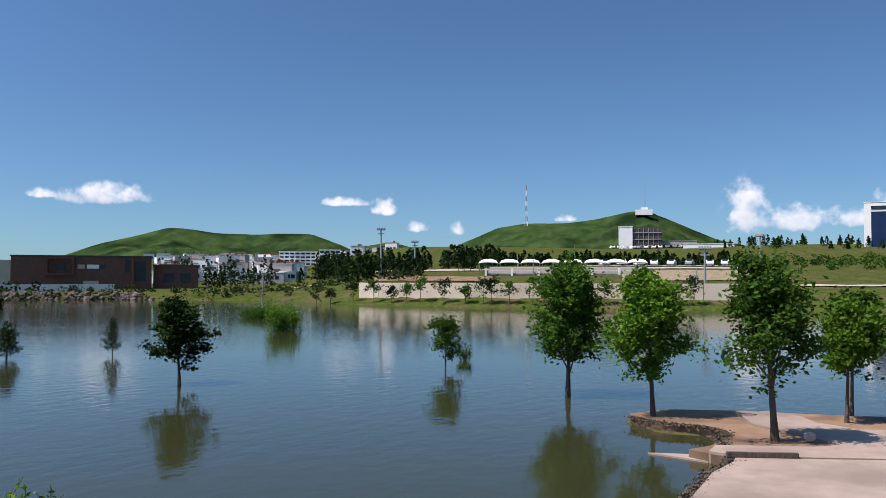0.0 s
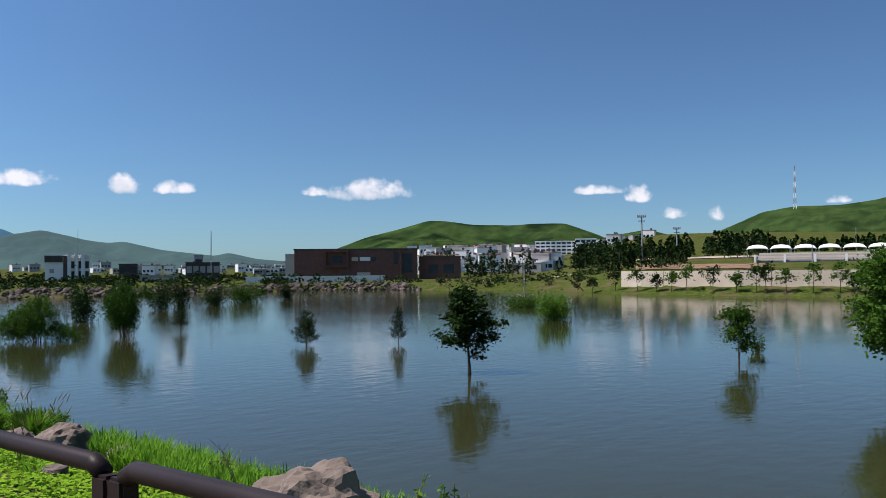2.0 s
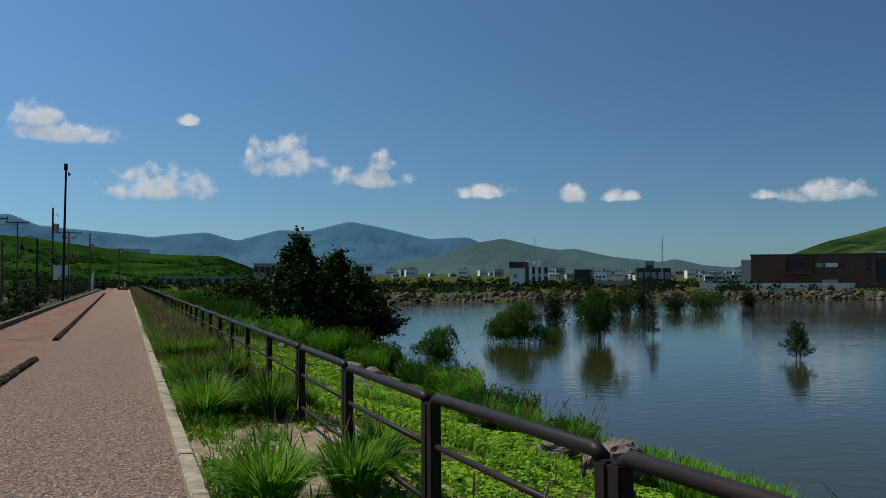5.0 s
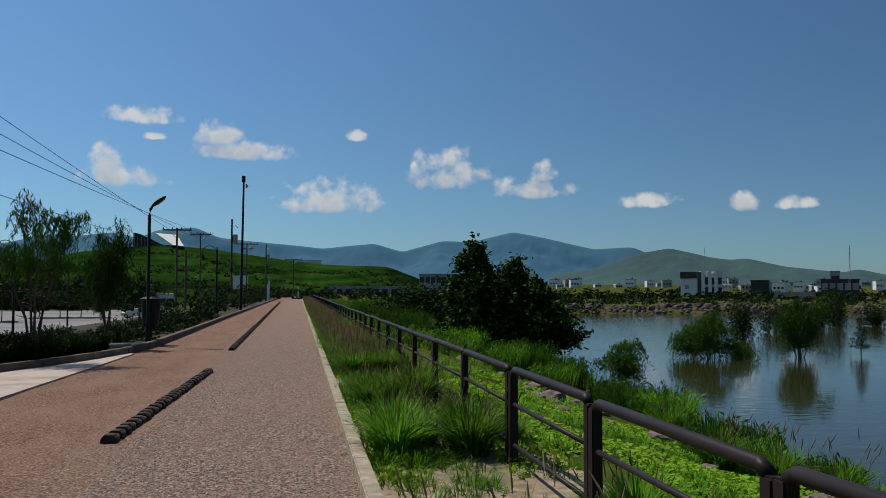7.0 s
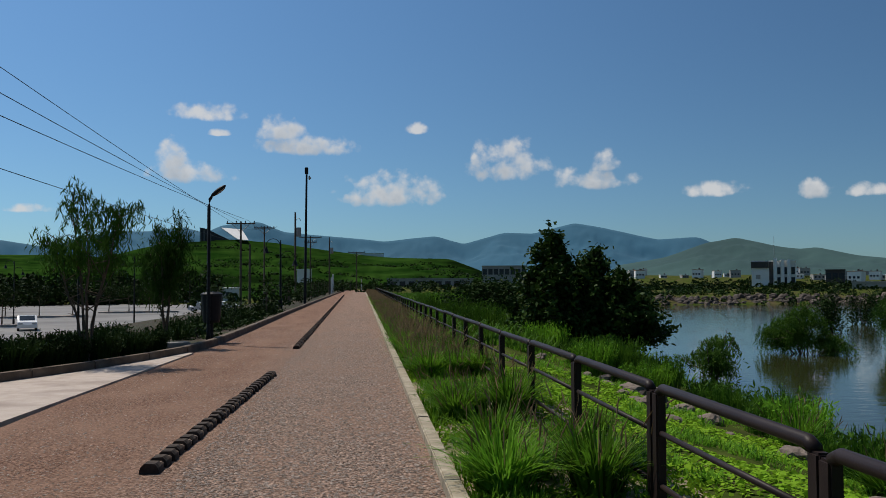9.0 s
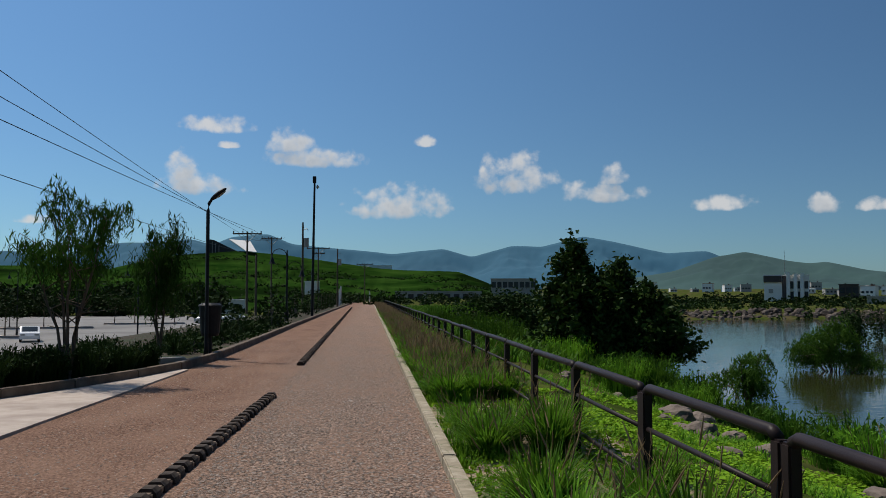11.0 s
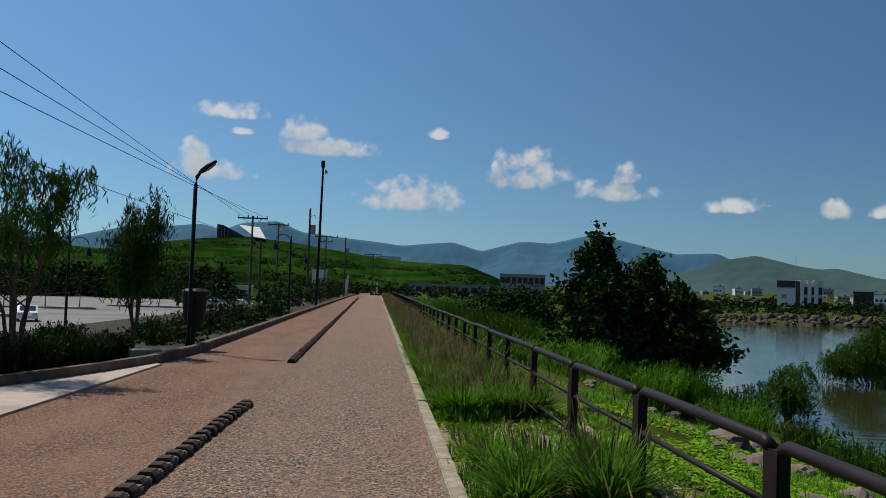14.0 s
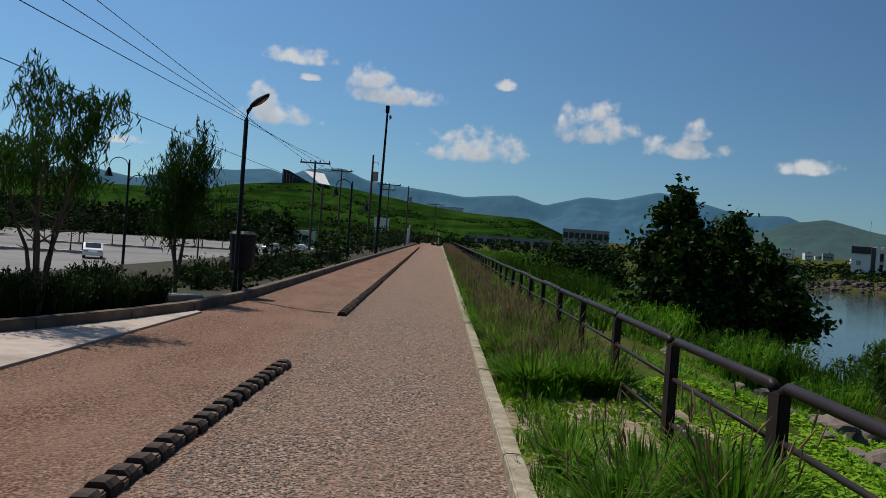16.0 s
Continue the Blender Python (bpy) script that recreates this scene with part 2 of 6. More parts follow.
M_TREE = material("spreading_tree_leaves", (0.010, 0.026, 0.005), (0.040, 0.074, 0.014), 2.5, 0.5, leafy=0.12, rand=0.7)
M_WILLOW = material("willow_leaves", (0.016, 0.046, 0.006), (0.040, 0.092, 0.013), 1.5, 0.8, leafy=0.2, rand=0.55)
M_GRASS = material("grass_blades", (0.046, 0.145, 0.010), (0.165, 0.33, 0.026), 2, 0.55, leafy=0.42, rand=0.75)
M_GRASS_D = material("dark_grass_blades", (0.020, 0.066, 0.006), (0.070, 0.145, 0.014), 2, 0.65, leafy=0.3, rand=0.65)
M_PLUME = material("dry_plumes", (0.16, 0.105, 0.058), (0.29, 0.21, 0.115), 6, 0.9, leafy=True, rand=0.5)
M_HERB = material("ground_herbs", (0.12, 0.25, 0.012), (0.20, 0.34, 0.025), 3, 0.8, leafy=True, rand=0.4)
M_ROCK = material("brown_rock", (0.12, 0.092, 0.073), (0.25, 0.20, 0.165), 3, 0.9, 0.9, 9, c3=(0.06, 0.046, 0.038), scale3=2)
M_BRICK = material("dark_red_brick_wall", (0.125, 0.059, 0.044), (0.175, 0.086, 0.064), 1.2, 0.9, 0.2)
M_WHITE = material("white_plaster", (0.72, 0.71, 0.68), (0.80, 0.79, 0.77), 0.6, 0.85, 0.05)
M_CREAM = material("cream_stone_wall", (0.42, 0.36, 0.28), (0.54, 0.47, 0.38), 0.4, 0.9, 0.2)
M_GREY = material("grey_concrete_far", (0.28, 0.27, 0.25), (0.38, 0.36, 0.34), 0.5, 0.9, 0.1)
M_DARKWALL = material("dark_wall", (0.05, 0.045, 0.045), (0.08, 0.07, 0.065), 0.7, 0.8)
M_GLASS = material("dark_window_glass", (0.015, 0.02, 0.028), (0.03, 0.04, 0.05), 0.5, 0.12)
M_TERRA = material("terracotta_roof", (0.30, 0.15, 0.09), (0.38, 0.20, 0.13), 1, 0.9)
M_STEEL = material("galvanised_steel", (0.30, 0.30, 0.30), (0.42, 0.42, 0.42), 2, 0.5, metal=0.6)
M_BLACK = material("black_painted_metal", (0.012, 0.012, 0.013), (0.025, 0.025, 0.026), 3, 0.5, spec=0.12)
M_WOODPOLE = material("weathered_wood_pole", (0.07, 0.055, 0.042), (0.12, 0.095, 0.075), 8, 0.95, 0.5, stretch=(1, 1, 0.2))
M_LOT = material("parking_asphalt", (0.18, 0.172, 0.163), (0.24, 0.23, 0.22), 0.6, 0.95, 0.3, 10, c3=(0.15, 0.143, 0.137), scale3=0.1)
M_HILL = material("green_hillside", (0.018, 0.039, 0.012), (0.044, 0.074, 0.022), 0.05, 0.95, 0.9, 0.15, c3=(0.009, 0.020, 0.008), scale3=0.02, contrast=3, spec=0.0)
M_HILL_NEAR = material("terraced_grass", (0.008, 0.029, 0.004), (0.027, 0.064, 0.010), 0.06, 0.95, 0.8, 0.3, c3=(0.005, 0.013, 0.003), scale3=0.02, stretch=(1, 1, 9), contrast=3, spec=0.0)
M_SAND = material("bare_damp_earth", (0.18, 0.11, 0.065), (0.27, 0.175, 0.11), 2, 0.95, 0.5, 14, c3=(0.11, 0.068, 0.042), scale3=0.6)
M_SLAB = material("pinkish_concrete", (0.27, 0.205, 0.165), (0.34, 0.27, 0.22), 3, 0.9, 0.25, 30, c3=(0.22, 0.168, 0.135), scale3=0.5)
M_CAR_W = material("white_car_paint", (0.74, 0.74, 0.74), (0.8, 0.8, 0.8), 1, 0.25)
M_CAR_S = material("silver_car_paint", (0.38, 0.39, 0.40), (0.44, 0.45, 0.46), 1, 0.28, metal=0.4)


# Distant haze is painted in: a bluish base colour plus a bluish glow.
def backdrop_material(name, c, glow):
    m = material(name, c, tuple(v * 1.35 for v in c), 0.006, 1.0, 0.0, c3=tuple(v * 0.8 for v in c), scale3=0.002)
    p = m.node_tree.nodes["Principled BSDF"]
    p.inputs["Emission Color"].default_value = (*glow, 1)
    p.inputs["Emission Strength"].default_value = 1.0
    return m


# Both mountains carry their haze in colour and emission.
M_BLUE = backdrop_material("far_mountain_painted_haze", (0.022, 0.062, 0.088), (0.014, 0.058, 0.105))
M_BLUEGREEN = backdrop_material("green_mountain_painted_haze", (0.025, 0.05, 0.04), (0.012, 0.032, 0.045))


# ---- mesh helpers ----
def mesh_ob(name, verts, faces, mat, parent=None, smooth=False, label=""):
    me = bpy.data.meshes.new(name)
    me.from_pydata([tuple(v) for v in verts], [], [tuple(f) for f in faces])
    me.materials.append(mat)
    if smooth:
        me.polygons.foreach_set("use_smooth", [True] * len(me.polygons))
    me.update()
    ob = new(name, me)
    if parent:
        ob.parent = parent
    if label:
        ob["label"] = label
    return ob


def part(name, bm, mat, parent, label="", smooth=False):
    me = bpy.data.meshes.new(name)
    bm.normal_update()
    bm.to_mesh(me)
    bm.free()
    me.materials.append(mat)
    if smooth:
        me.polygons.foreach_set("use_smooth", [True] * len(me.polygons))
    ob = new(name, me)
    if parent:
        ob.parent = parent
    if label:
        ob["label"] = label
    return ob


def thing(name, m, label, category, group="", kind=""):
    ob = new(name)
    ob.matrix_world = m
    return tagged(ob, label, category, group, kind)


def add_box(bm, x0, y0, z0, x1, y1, z1, bevel=0.0):
    r = bmesh.ops.create_cube(bm, size=1)
    vs = r["verts"]
    bmesh.ops.scale(bm, verts=vs, vec=(x1 - x0, y1 - y0, z1 - z0))
    bmesh.ops.translate(bm, verts=vs, vec=((x0 + x1) / 2, (y0 + y1) / 2, (z0 + z1) / 2))
    if bevel:
        es = list({e for v in vs for e in v.link_edges})
        bmesh.ops.bevel(bm, geom=es, offset=bevel, segments=2, affect="EDGES", clamp_overlap=True)
    return vs


def box_bm(*a, bevel=0.0):
    bm = bmesh.new()
    add_box(bm, *a, bevel=bevel)
    return bm


def tube_arrays(pts, radii, n=8, close=True):
    """A tapered tube along a line of points."""
    pts = [Vector(p) for p in pts]
    verts, faces = [], []
    for i, p in enumerate(pts):
        a, b = pts[max(i - 1, 0)], pts[min(i + 1, len(pts) - 1)]
        d = (b - a).normalized()
        u = d.orthogonal().normalized() if abs(d.z) > 0.99 else d.cross(Vector((0, 0, 1))).normalized()
        v = d.cross(u)
        for k in range(n):
            t = 2 * math.pi * k / n
            verts.append(p + (u * math.cos(t) + v * math.sin(t)) * radii[i])
    for i in range(len(pts) - 1):
        for k in range(n):
            a, b = i * n + k, i * n + (k + 1) % n
            faces.append((a, b, b + n, a + n))
    if close:
        faces.append(tuple(range(n - 1, -1, -1)))
        faces.append(tuple(range(len(verts) - n, len(verts))))
    return verts, faces


class Soup:
    """Collects vertices and faces of many pieces for one mesh."""

    def __init__(self):
        self.v, self.f = [], []

    def add(self, verts, faces):
        o = len(self.v)
        self.v.extend(verts)
        self.f.extend(tuple(i + o for i in f) for f in faces)

    def tube(self, pts, radii, n=8, close=True):
        if not isinstance(radii, (list, tuple)):
            radii = [radii] * len(pts)
        self.add(*tube_arrays(pts, radii, n, close))

    def quads(self, q):
        """q: array (count, 4, 3)"""
        o = len(self.v)
        self.v.extend(map(tuple, q.reshape(-1, 3)))
        self.f.extend((o + 4 * i, o + 4 * i + 1, o + 4 * i + 2, o + 4 * i + 3) for i in range(len(q)))

    def make(self, name, mat, parent=None, smooth=False, label=""):
        return mesh_ob(name, self.v, self.f, mat, parent, smooth, label)


def leaf_quads(rng, centers, length, width, up=0.3, droop=0.0, flat=False):
    """Diamond leaves at the centres, turned at random."""
    n = len(centers)
    d = rng.normal(size=(n, 3))
    d[:, 2] = d[:, 2] * 0.6 + up - droop
    d /= np.linalg.norm(d, axis=1)[:, None]
    if flat:
        d[:, 2] *= 0.25
    s = np.cross(d, rng.normal(size=(n, 3)) * (0.25, 0.25, 1) if flat else rng.normal(size=(n, 3)))
    s /= np.linalg.norm(s, axis=1)[:, None] + 1e-9
    k = rng.uniform(0.6, 1.3, size=(n, 1))
    a, b = d * length * k, s * width * k
    c = np.asarray(centers)
    return np.stack([c - a * 0.5, c + b * 0.5, c + a * 0.5, c - b * 0.5], 1)


def smoothstep(t):
    t = np.clip(t, 0, 1)
    return t * t * (3 - 2 * t)


def polar(az, r, z=0.0):
    """A far place by its bearing and distance from the stretch of path that looks towards it."""
    x0 = float(np.interp(az, (10, 30, 63), (-0.1, 0.3, 0.5)))
    y0 = float(np.interp(az, (10, 30, 63), (1.5, -1.2, -3.4)))
    return Vector((x0 + math.sin(radians(az)) * r, y0 + math.cos(radians(az)) * r, z))


# ---- the ground ----
LAKE = np.array([(8.6, -1.5), (8.3, 4), (8.6, 12), (8.8, 24), (10, 32), (12, 45), (13, 62), (16, 88), (24, 112), (34, 122), (70, 124),
                 (110, 124), (113, 103), (118, 84), (104, 62), (101, 46), (104, 12), (103, -40), (60, -60), (30, -50), (27, -10), (24.6, -6),
                 (23.3, -3.2), (23.0, -1.8), (22.8, 0.0), (22.25, 1.5), (21.1, 2.2), (20.4, 1.9), (19.8, 0.96), (19.75, 0.3), (19.4, -0.2), (17.7, -0.45), (16.6, -1.0), (15.2, -0.9), (13.4, -0.95), (12.6, -3.0), (11, -4)], float)


def lake_distance(x, y):
    """Metres from the shore: above 0 on land, below 0 on the water."""
    px, py = np.asarray(x, float), np.asarray(y, float)
    best = np.full(px.shape, 1e9)
    inside = np.zeros(px.shape, bool)
    n = len(LAKE)
    for i in range(n):
        ax, ay = LAKE[i]
        bx, by = LAKE[(i + 1) % n]
        ex, ey = bx - ax, by - ay
        t = np.clip(((px - ax) * ex + (py - ay) * ey) / (ex * ex + ey * ey), 0, 1)
        best = np.minimum(best, np.hypot(px - ax - t * ex, py - ay - t * ey))
        if ay != by:
            inside ^= ((ay > py) != (by > py)) & (px < (bx - ax) * (py - ay) / (by - ay) + ax)
    return np.where(inside, -best, best)


def wobble(x, y, s):
    return np.sin(x * 1.3 / s + 1.7 * np.sin(y * 0.7 / s)) * 0.5 + np.sin(y * 1.1 / s + 1.3 * np.sin(x * 0.9 / s + 2)) * 0.5


def ground_z(x, y):
    x, y = np.asarray(x, float), np.asarray(y, float)
    r = np.hypot(x, y)
    az = np.degrees(np.arctan2(x, y))
    d = lake_distance(x, y) + 0.25 * wobble(x, y, 1.5)
    # far land: flat behind the lake, rising in the distance
    right = smoothstep((az - 52) / 10) * smoothstep((150 - az) / 20)
    far_l = -0.6 + 0.9 * smoothstep((r - 130) / 120) + (5 + 9 * smoothstep((az - 36) / 8)) * smoothstep((r - 225) / 420)
    far_r = -1.0 + 2.5 * smoothstep((d - 4.6) / 2) + 4.4 * smoothstep((r - 125) / 140) + 11.5 * smoothstep((r - 270) / 165) + 4 * smoothstep((r - 500) / 500)
    far = far_l * (1 - right) + far_r * right
    # the dam with the path on it
    east = -0.06 - 0.08 * smoothstep((x - 2.0) / 1.0)
    west = -0.06 - 2.82 * smoothstep((-8.2 - x) / 9.0)
    dam = np.where(x > 0, east, west)
    k = smoothstep((r - 85) / 80) * smoothstep((x - 4) / 25) 
    land = dam * (1 - k) + far * k
    low = smoothstep((x - 9.5) / 2.5) * smoothstep((9 - y) / 3) * smoothstep((60 - r) / 20)
    land = land * (1 - low) + (WL + 0.09) * low
    # shore
    span = np.where(r < 70, np.where(low > 0.5, 1.2, 5.6), 5.0)
    near = WL + (land - WL) * np.clip(d / span, 0, 1) ** 0.9
    z = np.where(d > 0, near, WL - np.minimum(-d * 0.28, 1.2))
    z = z + 0.03 * wobble(x, y, 0.6) * (np.abs(x + 1.2) > 3.6) + np.clip((r - 60) / 400, 0, 1) * 0.8 * wobble(x, y, 22) * (d > 4) * ((x > 0) | (r > 280))
    return z


def make_ground():
    rings = [0.0]
    rr = 1.2
    while rr < 4800:
        rings.append(rr)
        rr *= 1.028
    na = 640
    ang = np.linspace(-math.pi, math.pi, na, endpoint=False)
    R, A = np.meshgrid(rings[1:], ang, indexing="ij")
    X, Y = R * np.sin(A), R * np.cos(A) + 4.0
    Z = ground_z(X, Y)
    verts = np.stack([X, Y, Z], -1).reshape(-1, 3).tolist()
    faces = []
    nr = len(rings) - 1
    for i in range(nr - 1):
        for k in range(na):
            k2 = (k + 1) % na
            faces.append((i * na + k, (i + 1) * na + k, (i + 1) * na + k2, i * na + k2))
    verts.append((0, 4, -0.06))
    c = len(verts) - 1
    for k in range(na):
        faces.append((c, k, (k + 1) % na))
    ob = mesh_ob("ground", verts, faces, M_GROUND, smooth=True)
    tagged(ob, "grass and bare soil falling from the dam to the lake", "ground", kind="structure")


make_ground()


def plate(name, pts, z0, z1, mat, label, category, kind="structure"):
    bm = bmesh.new()
    top = [bm.verts.new((x, y, z1)) for x, y in pts]
    bot = [bm.verts.new((x, y, z0)) for x, y in pts]
    bm.faces.new(top)
    bm.faces.new(bot[::-1])
    n = len(pts)
    for i in range(n):
        bm.faces.new((top[(i + 1) % n], top[i], bot[i], bot[(i + 1) % n]))
    bmesh.ops.recalc_face_normals(bm, faces=bm.faces)
    return tagged(part(name, bm, mat, None), label, category, kind=kind)


plate("water", [(130, 130), (-0.5, 130), (6, 60), (5, 0), (8, -8), (24, -66), (130, -66)][::-1], WL - 0.05, WL, M_WATER,
      "greenish lake water with small ripples", "water")
plate("path_right_lane", [(-1.62, -40), (0.56, -40), (0.56, 210), (-2.9, 210), (-1.65, 24)], -0.3, 0.0, M_PATH, "grey loose gravel walking lane", "path")
plate("path_left_lane", [(-4.15, -40), (-1.62, -40), (-1.65, 24), (-2.9, 210), (-3.45, 210), (-4.1, 50)], -0.3, 0.001, M_PATH, "compacted reddish gravel lane", "path")


KX = 0.60   # middle of the kerb beside the walking lane


def make_kerbs():
    root = tagged(new("kerb_right"), "pale concrete kerb between gravel and grass", "kerb", kind="structure")
    me = None
    for i in range(60):
        if me is None:
            ob = part("kerb_block", box_bm(-0.065, 0.008, -0.25, 0.065, 1.992, 0.10, bevel=0.012), M_KERB_PALE, root)
            me = ob.data
        else:
            ob = new("kerb_block", me)
            ob.parent = root
        ob.location = (KX, -12 + 2 * i, random.uniform(-0.006, 0.006))
    far = part("kerb_far", box_bm(KX - 0.065, 108.0, -0.2, KX + 0.065, 210, 0.1), M_KERB_PALE, root)
    left = tagged(new("kerb_left"), "raised concrete kerb along the planting strip", "kerb", kind="structure")
    line = [(-10.5, 11.38), (-8.6, 14.38), (-6.75, 17.38), (-5.7, 19.68), (-5.1, 21.18), (-4.55, 23.08), (-4.14, 24.98), (-3.92, 27.88), (-3.9, 33.38), (-3.95, 52.38), (-3.9, 102.38), (-3.7, 152.38), (-3.4, 212.38)]
    for (ax, ay), (bx, by) in zip(line, line[1:]):
        steps = max(1, round(math.hypot(bx - ax, by - ay) / 3))
        for k in range(min(steps, 12)):
            s = min(steps, 12)
            p, q = Vector((ax + (bx - ax) * k / s, ay + (by - ay) * k / s, 0)), Vector((ax + (bx - ax) * (k + 1) / s, ay + (by - ay) * (k + 1) / s, 0))
            ln = (q - p).length
            ob = part("kerb_block", box_bm(-0.09, 0.004, -0.2, 0.09, ln - 0.004, 0.17, bevel=0.015), M_KERB, left)
            ob.location = p
            ob.rotation_euler = (0, 0, -math.atan2(q.x - p.x, q.y - p.y))


make_kerbs()
plate("concrete_apron", [(-4.25, 6.38), (-4.2, 14.78), (-3.9, 24.88), (-4.1, 24.98), (-4.55, 22.98), (-5.1, 21.08), (-5.7, 19.58), (-6.75, 17.28), (-8.6, 14.28), (-10.5, 11.28), (-12, 6.38)], -0.2, 0.03, M_CONC,
      "pale concrete apron beside the gravel lane", "pavement")


M_BARE = material("bare_pale_soil", (0.20, 0.148, 0.092), (0.34, 0.262, 0.178), 9, 0.95, 0.8, 24, c3=(0.06, 0.095, 0.020), scale3=1.5, contrast=3)
plate("bare_soil", [(0.65, -12), (2.5, -12), (2.6, 24), (0.65, 24)], -0.3, -0.03, M_BARE, "bare pale soil with grass between kerb and fence", "soil")


# ---- lane separators ----
def lane_separator(y0, y1, x0, x1, name="lane_separator"):
    """Line of black rubber humps with pale painted gaps."""
    root = thing(name, pose(0, 0, 0), "row of black rubber lane humps with worn pale marks", "lane separator", "lane separators")
    n = int((y1 - y0) / 0.27)
    me = None
    rng = random.Random(int(y0))
    for i in range(n):
        y = y0 + (y1 - y0) * i / n
        if me is None:
            bm = bmesh.new()
            prof = [(-0.085, 0.0), (-0.075, 0.05), (-0.045, 0.085), (0.045, 0.085), (0.075, 0.05), (0.085, 0.0)]
            a = [bm.verts.new((px, 0, pz)) for px, pz in prof]
            b = [bm.verts.new((px * 0.96, 0.165, pz * 0.97)) for px, pz in prof]
            bm.faces.new(a)
            bm.faces.new(b[::-1])
            for k in range(5):
                bm.faces.new((a[k + 1], a[k], b[k], b[k + 1]))
            bmesh.ops.recalc_face_normals(bm, faces=bm.faces)
            hump = part("hump", bm, M_RUBBER, root)
            me = hump.data
            bm2 = box_bm(-0.07, 0.17, 0.0, 0.07, 0.262, 0.06, bevel=0.012)
            gap = part("painted_block", bm2, M_YELLOW, root, "worn pale block")
            me2 = gap.data
        else:
            hump, gap = new("hump", me), new("painted_block", me2)
            hump.parent = gap.parent = root
        t = i / max(n - 1, 1)
        for o in (hump, gap):
            o.location = (x0 + (x1 - x0) * t + rng.uniform(-0.01, 0.01), y, 0.004 + rng.uniform(-0.006, 0.004))
            o.rotation_euler = (0, rng.uniform(-0.04, 0.04), rng.uniform(-0.05, 0.05))


# ---- the fence ----
def make_fence():
    """Welded sections with rounded top corners, standing end to end."""
    pitch, wid = 2.38, 2.27
    def section_parts(root):
        s = Soup()
        h, r = 0.865, 0.036
        pts = [(0, 0, -0.1), (0, 0, h - 0.09), (0, 0.026, h - 0.03), (0, 0.09, h)]
        pts2 = [(0, wid - p[1], p[2]) for p in reversed(pts)]
        s.tube(pts[2:] + pts2[:2], r, 10)
        s.make("top_rail", M_RAIL, root, smooth=True)
        for nm, y in (("post", 0.0), ("post", wid)):
            part(nm, box_bm(-0.036, y - 0.052, -0.12, 0.036, y + 0.052, h - 0.03, bevel=0.012), M_RAIL, root)
        for z in (0.55, 0.18):
            s = Soup()
            s.tube([(0, 0.03, z), (0, wid - 0.03, z)], 0.02, 8)
            s.make("lower_rail", M_RAIL, root, smooth=True)
    first = thing("fence_section", pose(2.0, 5.475 - 6 * pitch, 0), "brown painted steel railing with three bars beside the path", "fence", "fence sections")
    section_parts(first)
    for i in range(1, 66):
        y = 5.475 + (i - 6) * pitch
        copy_thing(first, pose(2.0 + 0.004 * max(0, y - 8) * 0.4, y, -0.02 + 0.022 * max(0, 5.4 - y) + random.uniform(-0.008, 0.008), -1.2 if y < 4 else random.uniform(-0.3, 0.3), 0, random.uniform(-0.3, 0.3)))


lane_separator(11.68, 19.88, -1.87, -1.64)
lane_separator(26.08, 62.0, -1.68, -1.92)
lane_separator(62.3, 120.0, -1.92, -2.35)
make_fence()


# ---- trees ----
def branchy_tree(rng, height, crown_r, base, trunk_r, limbs=9, twigs=5, upward=0.9, top_r=0.35):
    """Limb lines and twig tips of a broadleaf tree: (tubes, tips)."""
    tubes, tips = [], []
    lean = rng.uniform(-0.05, 0.05, 2)
    trunk = [(lean[0] * t * height + 0.04 * math.sin(3 * t + lean[1] * 30), lean[1] * t * height, t * height * 0.92) for t in np.linspace(0, 1, 8)]
    tubes.append((trunk, [trunk_r * (1.25 if i == 0 else 1) * (1 - 0.88 * i / 7) for i in range(8)]))
    for i in range(limbs):
        t = base / height + (0.9 - base / height) * (i / max(limbs - 1, 1)) ** 0.9
        k = t * 7
        j = min(int(k), 6)
        p = np.array(trunk[j]) + (np.array(trunk[j + 1]) - np.array(trunk[j])) * (k - j)
        a = i * 2.4 + rng.uniform(-0.5, 0.5)
        reach = crown_r * (1.0 - (1 - top_r) * ((t - base / height) / (1 - base / height)) ** 1.3) * rng.uniform(0.7, 1.1)
        rise = reach * upward * rng.uniform(0.6, 1.2)
        q = p + np.array([math.cos(a) * reach * 0.5, math.sin(a) * reach * 0.5, rise * 0.65])
        e = p + np.array([math.cos(a) * reach, math.sin(a) * reach, rise])
        r0 = trunk_r * 0.42 * (1 - t * 0.6)
        tubes.append(([tuple(p), tuple(q), tuple(e)], [r0, r0 * 0.6, r0 * 0.2]))
        tips.append(e)
        for w in range(twigs):
            u = rng.uniform(0.3, 1)
            s = p + (q - p) * min(u * 2, 1) + (e - q) * max(u * 2 - 1, 0)
            g = rng.normal(size=3) * reach * 0.33 + np.array([0, 0, reach * 0.1])
            tubes.append(([tuple(s), tuple(s + g * 0.6 + [0, 0, 0.03]), tuple(s + g)], [r0 * 0.3, r0 * 0.2, r0 * 0.07]))
            tips.append(s + g)
            tips.append(s + g * 0.55)
    tips.append(np.array(trunk[-1]))
    top = max(t[2] for t in tips)
    k = (height * 0.96 - base) / (top - base)
    fit = lambda p: (p[0], p[1], p[2] if p[2] < base else base + (p[2] - base) * k)
    return [([fit(p) for p in pts], rad) for pts, rad in tubes], [np.array(fit(t)) for t in tips]


